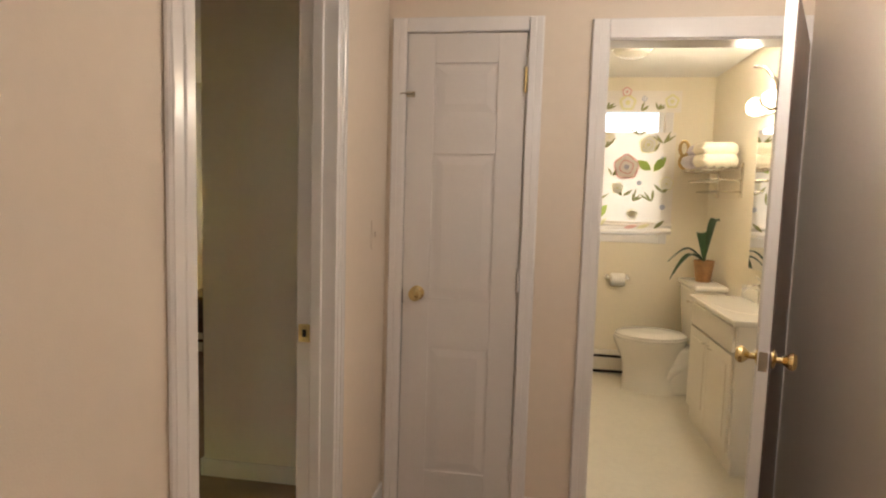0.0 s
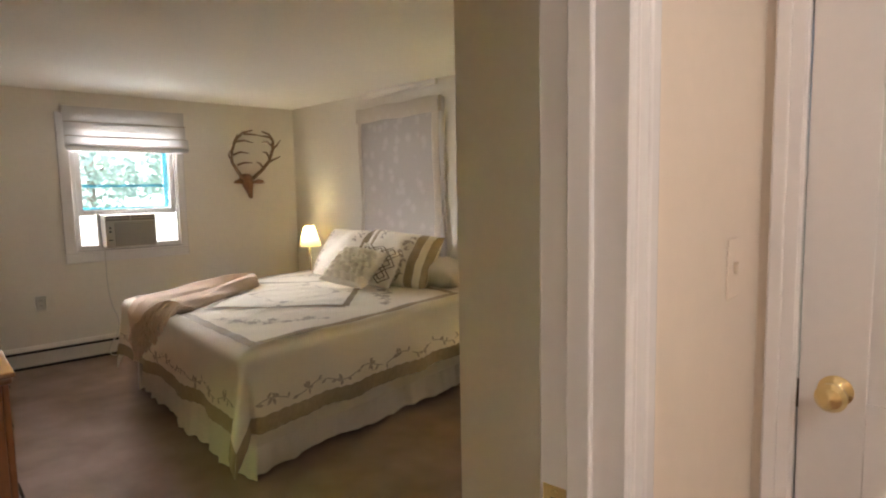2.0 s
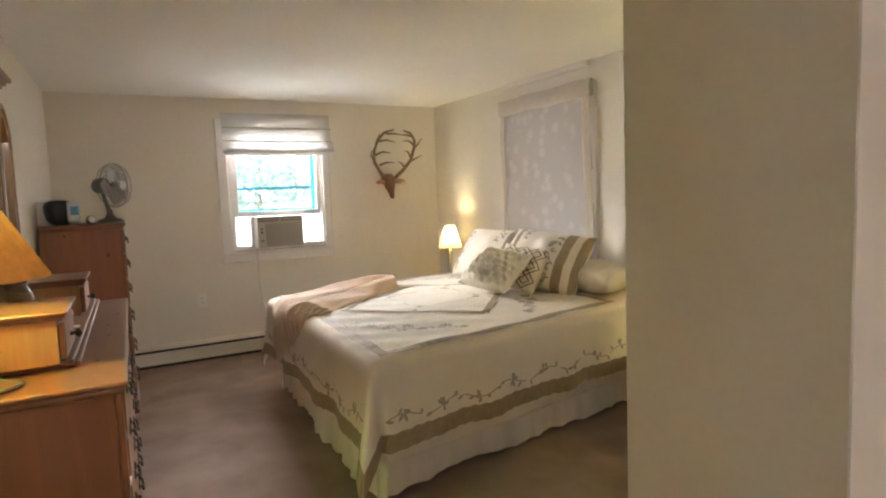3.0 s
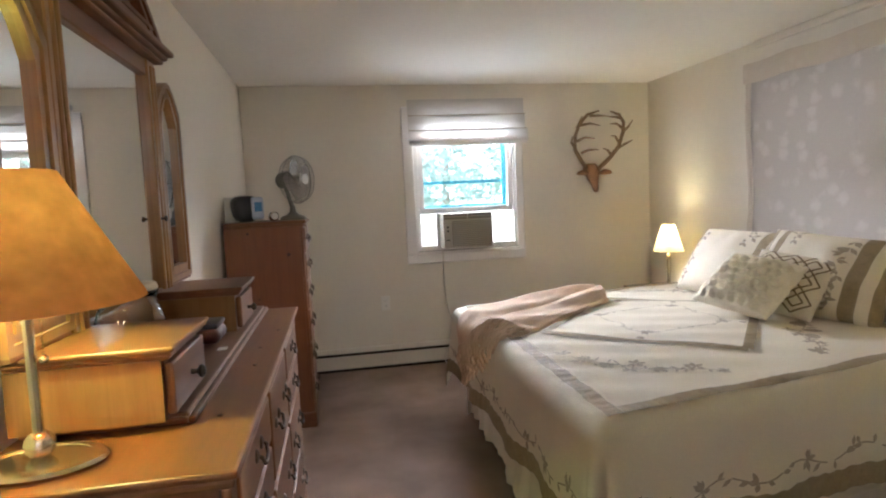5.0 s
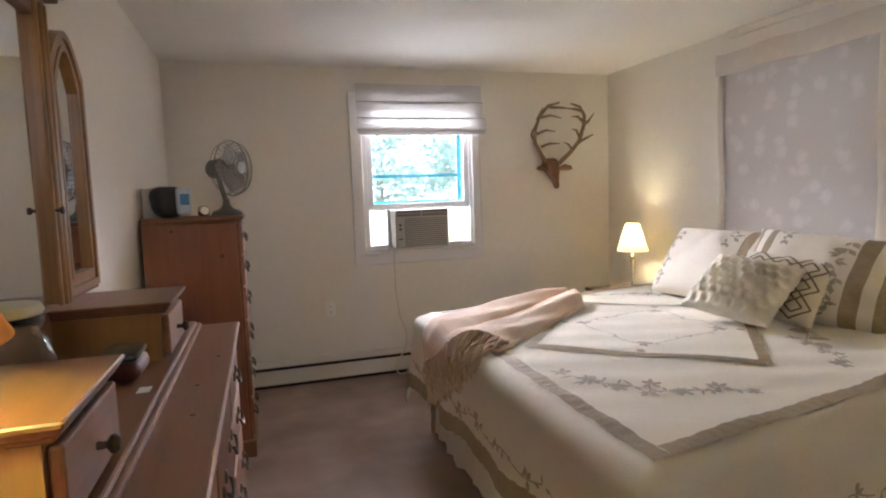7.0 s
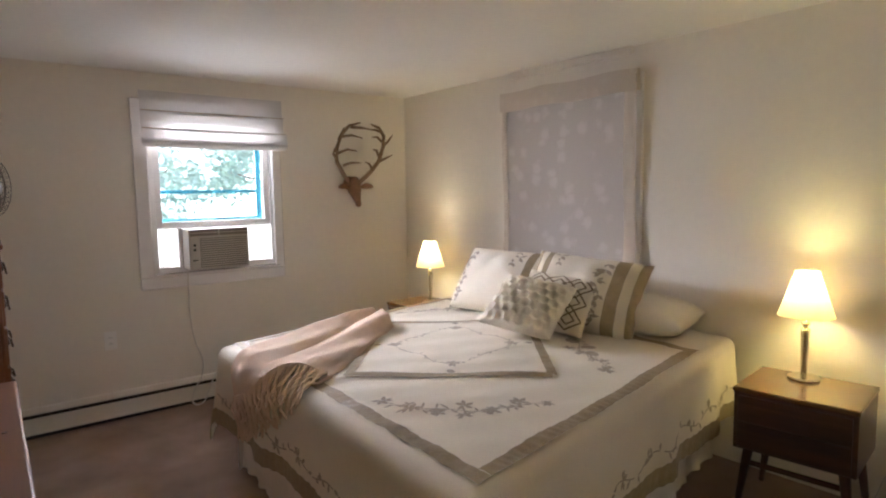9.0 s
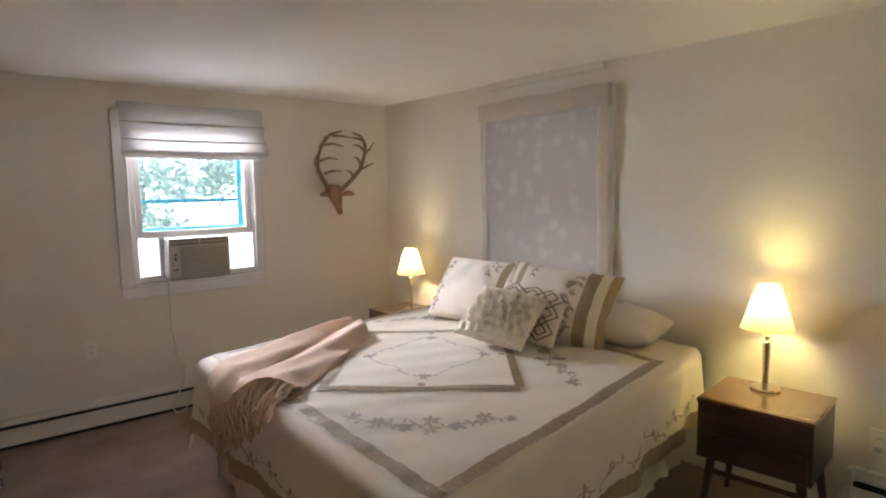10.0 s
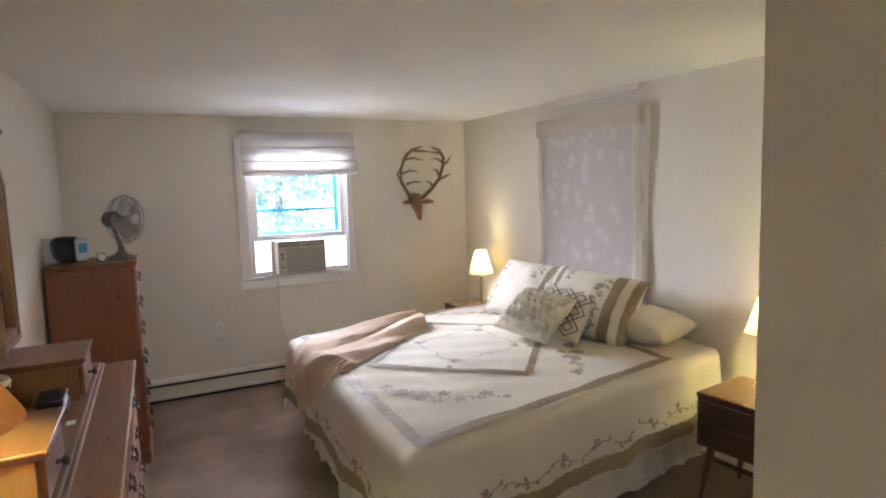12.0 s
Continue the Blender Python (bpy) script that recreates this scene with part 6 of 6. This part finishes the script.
part("slab", boxes((VU0 - 0.03, VV0 - 0.02, 0.766, BR - 0.001, VV1 + 0.02, 0.795), bevel=0.008, seg=2), CERAMIC, vt)
part("splash", boxes((BR - 0.02, VV0 - 0.018, 0.7955, BR - 0.001, VV1 + 0.018, 0.87), bevel=0.004), CERAMIC, vt)
part("basin_rim", oval(bmesh.new(), [(BR - 0.16, 0.12, 0.2, 0.7952), (BR - 0.16, 0.118, 0.198, 0.7975)], 28), CERAMIC, vt, m=pose(0, (VV0 + VV1) / 2, 0))
fa = thing("basin_tap", "small chrome tap behind the basin", "tap", HALL @ pose(BR - 0.055, (VV0 + VV1) / 2 + 0.02, 0.798))
part("spout", tube(bmesh.new(), [(0, 0, 0), (0, 0, 0.09), (-0.02, 0, 0.12), (-0.07, 0, 0.11), (-0.09, 0, 0.09)], 0.011, 10), CHROME, fa, smooth=True)
part("lever", tube(bmesh.new(), [(0, 0, 0.11), (0.0, 0, 0.15), (-0.03, 0, 0.17)], [0.009, 0.008, 0.006], 8), CHROME, fa, smooth=True)
mi = thing("bathroom_mirror", "frameless mirror on the wall above the vanity", "mirror", HALL)
part("glass", boxes((BR - 0.012, VV0 - 0.02, 0.98, BR - 0.0005, VV1 - 0.04, 1.80), bevel=0.002), MIRROR, mi)
vl = thing("vanity_light", "vanity light bar with frosted globes, lit", "lamp", HALL)
part("back_plate", boxes((BR - 0.03, 1.24, 1.87, BR - 0.0005, 1.88, 1.96), bevel=0.004), CHROME, vl)
for v in (1.36, 1.58, 1.80):
    bm = bmesh.new()
    bmesh.ops.create_uvsphere(bm, u_segments=24, v_segments=16, radius=0.052, matrix=Matrix.Translation((BR - 0.085, v, 1.915)))
    part("globe", bm, glow("globe_glass", (1.0, 0.86, 0.62), 9.0), vl, smooth="all")

# towel shelf
ts = thing("towel_shelf", "wall-mounted metal towel shelf with three rails", "towel rack", HALL)
SV0, SV1 = 2.12, 2.72
for v in (SV0 + 0.06, SV1 - 0.06):
    part("bracket", boxes((BR - 0.012, v - 0.012, 1.40, BR - 0.0005, v + 0.012, 1.625), bevel=0.002), NICKEL, ts)
    part("arm", boxes((BR - 0.25, v - 0.006, 1.575, BR - 0.012, v + 0.006, 1.585), bevel=0.002), NICKEL, ts)
for u in (0.04, 0.09, 0.14, 0.19, 0.245):
    part("shelf_bar", tube(bmesh.new(), [(BR - u, SV0, 1.592), (BR - u, SV1, 1.592)], 0.006, 8), NICKEL, ts, smooth=True)
for u, z in ((0.20, 1.515), (0.14, 1.44)):
    part("rail", tube(bmesh.new(), [(BR - 0.01, SV0 + 0.06, z), (BR - u, SV0 + 0.03, z), (BR - u, SV1 - 0.03, z), (BR - 0.01, SV1 - 0.06, z)], 0.0065, 8), NICKEL, ts, smooth=True)
for nm, u, v, z, mat, lab in (("rolled_towel", 0.17, 2.50, 1.652, TOWEL_L, "folded lilac towel on the rack"), ("rolled_towel", 0.12, 2.55, 1.73, TOWEL_L, "folded pale lilac towel on the stack"), ("folded_towel", 0.15, 2.27, 1.645, TOWEL_W, "folded cream towel on the rack"), ("folded_towel", 0.15, 2.28, 1.72, TOWEL_W, "upper folded cream towel on the stack")):
    t = thing(nm, lab, "towel", HALL @ pose(BR - u, v, z), "towels on the rack")
    bm = boxes((-0.115, -0.13, -0.05, 0.115, 0.13, 0.035), bevel=0.04, seg=4)
    for vv in bm.verts:
        vv.co.z += 0.008 * math.sin(vv.co.y * 30) + 0.006 * math.sin(vv.co.x * 40)
    part("fold", bm, mat, t, smooth="all")
    part("inner_fold", boxes((-0.117, -0.125, -0.012, 0.1, 0.125, -0.004), bevel=0.003), mat, t)

# wall ornament, paper holder, ceiling lamp
orn = thing("wall_ornament", "figure-eight wooden ornament on the bathroom wall", "ornament", HALL @ pose(1.72, BV1 - 0.001, 1.72))
for z, r in ((0.05, 0.045), (-0.05, 0.04)):
    part("loop", tube(bmesh.new(), [(r * 0.7 * math.cos(a), -0.012, z + r * math.sin(a) * 1.2) for a in [2 * math.pi * k / 20 for k in range(21)]], 0.012, 8), WOODTAN, orn, smooth=True)
part("bead", lathe(bmesh.new(), [(0.03, 0), (0.028, 0.012), (0, 0.02)], 16, pose(0.07, 0, 0.01, 90, 0, 0)), WOODTAN, orn, smooth=True)
tp = thing("paper_holder", "chrome toilet paper holder with a white roll", "paper holder", HALL @ pose(1.28, BV1, 0.765))
for x in (-0.075, 0.075):
    part("post", lathe(bmesh.new(), [(0.022, 0), (0.02, 0.01), (0.009, 0.018), (0.009, 0.05), (0.014, 0.056), (0, 0.062)], 16, pose(x, 0, 0, 90, 0, 0)), CHROME, tp, smooth=True)
part("paper_roll", lathe(bmesh.new(), [(0.018, -0.05), (0.05, -0.05), (0.05, 0.05), (0.018, 0.05)], 24, pose(0, -0.055, -0.012, 0, 90, 0)), material("tissue", (0.84, 0.80, 0.74), 0.95, vary=0.03), tp, smooth=True)
part("spindle", tube(bmesh.new(), [(-0.075, -0.05, 0), (0.075, -0.05, 0)], 0.008, 8), CHROME, tp, smooth=True)
cl = thing("ceiling_lamp", "low round glass ceiling lamp in the bathroom", "lamp", HALL @ pose(1.16, 1.95, BCEIL))
part("rim", lathe(bmesh.new(), [(0.13, 0.0), (0.135, -0.015), (0.12, -0.022), (0.11, -0.02)], 32), CHROME, cl, smooth=True)
part("bowl", lathe(bmesh.new(), [(0.115, -0.021), (0.10, -0.05), (0.06, -0.07), (0, -0.076)], 32), CERAMIC, cl, smooth=True)


# ---- hall ceiling lamps, out of view; the forward one is added as fill ----
HALL_GLOW = glow("hall_lamp_glass", (1.0, 0.85, 0.68), 3.0)
for u, v in ((0.8, -2.7), (1.28, -0.38)):
    hl = thing("unseen_hall_lamp", "assumed round hall ceiling lamp out of view, lit", "lamp", HALL @ pose(u, v, HZ), "hall ceiling lamps")
    part("rim", lathe(bmesh.new(), [(0.15, 0.0), (0.152, -0.02), (0.14, -0.024)], 32), BRASS, hl, smooth=True)
    part("bowl", lathe(bmesh.new(), [(0.14, -0.0245), (0.12, -0.06), (0.07, -0.085), (0, -0.092)], 32), HALL_GLOW, hl, smooth=True)

# ---- outdoors ----
setting("ground", boxes((-60, -40, -0.8, 40, 60, -0.6)), material("lawn", (0.38, 0.41, 0.27), 0.95, vary=0.3, scale=1, fine=40), "lawn outside the house")
setting("roof", boxes((W - 0.5, -0.6, 2.45, 1.2, 7.5, 2.6)), material("roofing", (0.12, 0.11, 0.10), 0.9, vary=0.2), "flat dark roof over the rooms")
FOLIAGE = material("foliage", (0.55, 0.70, 0.66), 0.7, vary=0.35, scale=3, fine=30)
rt = random.Random(5)
for tx, ty, hgt, spread in ((-16.0, 3.6, 5.0, 2.4), (-17.0, 8.6, 5.6, 2.7), (-18.5, 0.5, 5.2, 2.4), (-19.5, 6.3, 5.0, 2.6)):
    tree = thing("tree", "broad leafy green tree in the yard", "tree", pose(tx, ty, -0.6))
    bm = bmesh.new()
    tube(bm, [(0, 0, 0), (0.05, 0.02, hgt * 0.3), (0, 0.1, hgt * 0.6), (0.1, 0, hgt * 0.85)], [0.16, 0.13, 0.09, 0.03], 10)
    for k in range(4):
        a = rt.uniform(0, 6.28)
        z = hgt * rt.uniform(0.3, 0.75)
        tube(bm, [(0, 0.05, z), (0.5 * spread * math.cos(a), 0.5 * spread * math.sin(a), z + 0.4), (0.85 * spread * math.cos(a), 0.85 * spread * math.sin(a), z + 0.9)], [0.035, 0.02, 0.006], 6)
    part("trunk", bm, material("bark_" + "grey", (0.34, 0.31, 0.26), 0.9, vary=0.3), tree, smooth=True)
    bm = bmesh.new()
    clumps = [(rt.uniform(-1, 1) * spread, rt.uniform(-1, 1) * spread, hgt * rt.uniform(0.22, 1.0)) for _ in range(38)]
    for cx, cy, cz in clumps:
        if (cx / spread) ** 2 + (cy / spread) ** 2 + ((cz - hgt * 0.62) / (hgt * 0.42)) ** 2 > 1.25:
            continue
        for _ in range(150):
            p = Vector((cx, cy, cz)) + Vector((rt.gauss(0, 0.30), rt.gauss(0, 0.30), rt.gauss(0, 0.22)))
            d = Vector((rt.gauss(0, 1), rt.gauss(0, 1), rt.gauss(0, 0.6))).normalized()
            e = d.cross(Vector((rt.gauss(0, 1), rt.gauss(0, 1), rt.gauss(0, 1)))).normalized()
            s = rt.uniform(0.07, 0.13)
            bm.faces.new([bm.verts.new(p + q) for q in (-d * s, e * s * 0.5, d * s, -e * s * 0.5)])
    tagged(part("crown", bm, FOLIAGE, tree), kind="stuff")
# emissive sheet: the woods' daylight and haze are put into its glow
BACK = bpy.data.materials.new("glowing_distance")
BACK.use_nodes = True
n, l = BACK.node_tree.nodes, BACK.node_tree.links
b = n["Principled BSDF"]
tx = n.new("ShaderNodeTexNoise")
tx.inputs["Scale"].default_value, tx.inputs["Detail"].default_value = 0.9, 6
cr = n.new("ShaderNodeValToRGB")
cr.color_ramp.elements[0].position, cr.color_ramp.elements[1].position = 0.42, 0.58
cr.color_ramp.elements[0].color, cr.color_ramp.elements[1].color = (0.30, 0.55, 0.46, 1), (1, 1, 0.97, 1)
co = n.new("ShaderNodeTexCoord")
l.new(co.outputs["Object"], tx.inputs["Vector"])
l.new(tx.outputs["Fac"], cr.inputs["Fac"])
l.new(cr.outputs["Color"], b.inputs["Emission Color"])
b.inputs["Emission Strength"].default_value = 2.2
setting("backdrop", boxes((-56, -45, -0.6, -55.8, 55, 28)), BACK, "glowing backdrop coloured as overexposed distant woods")
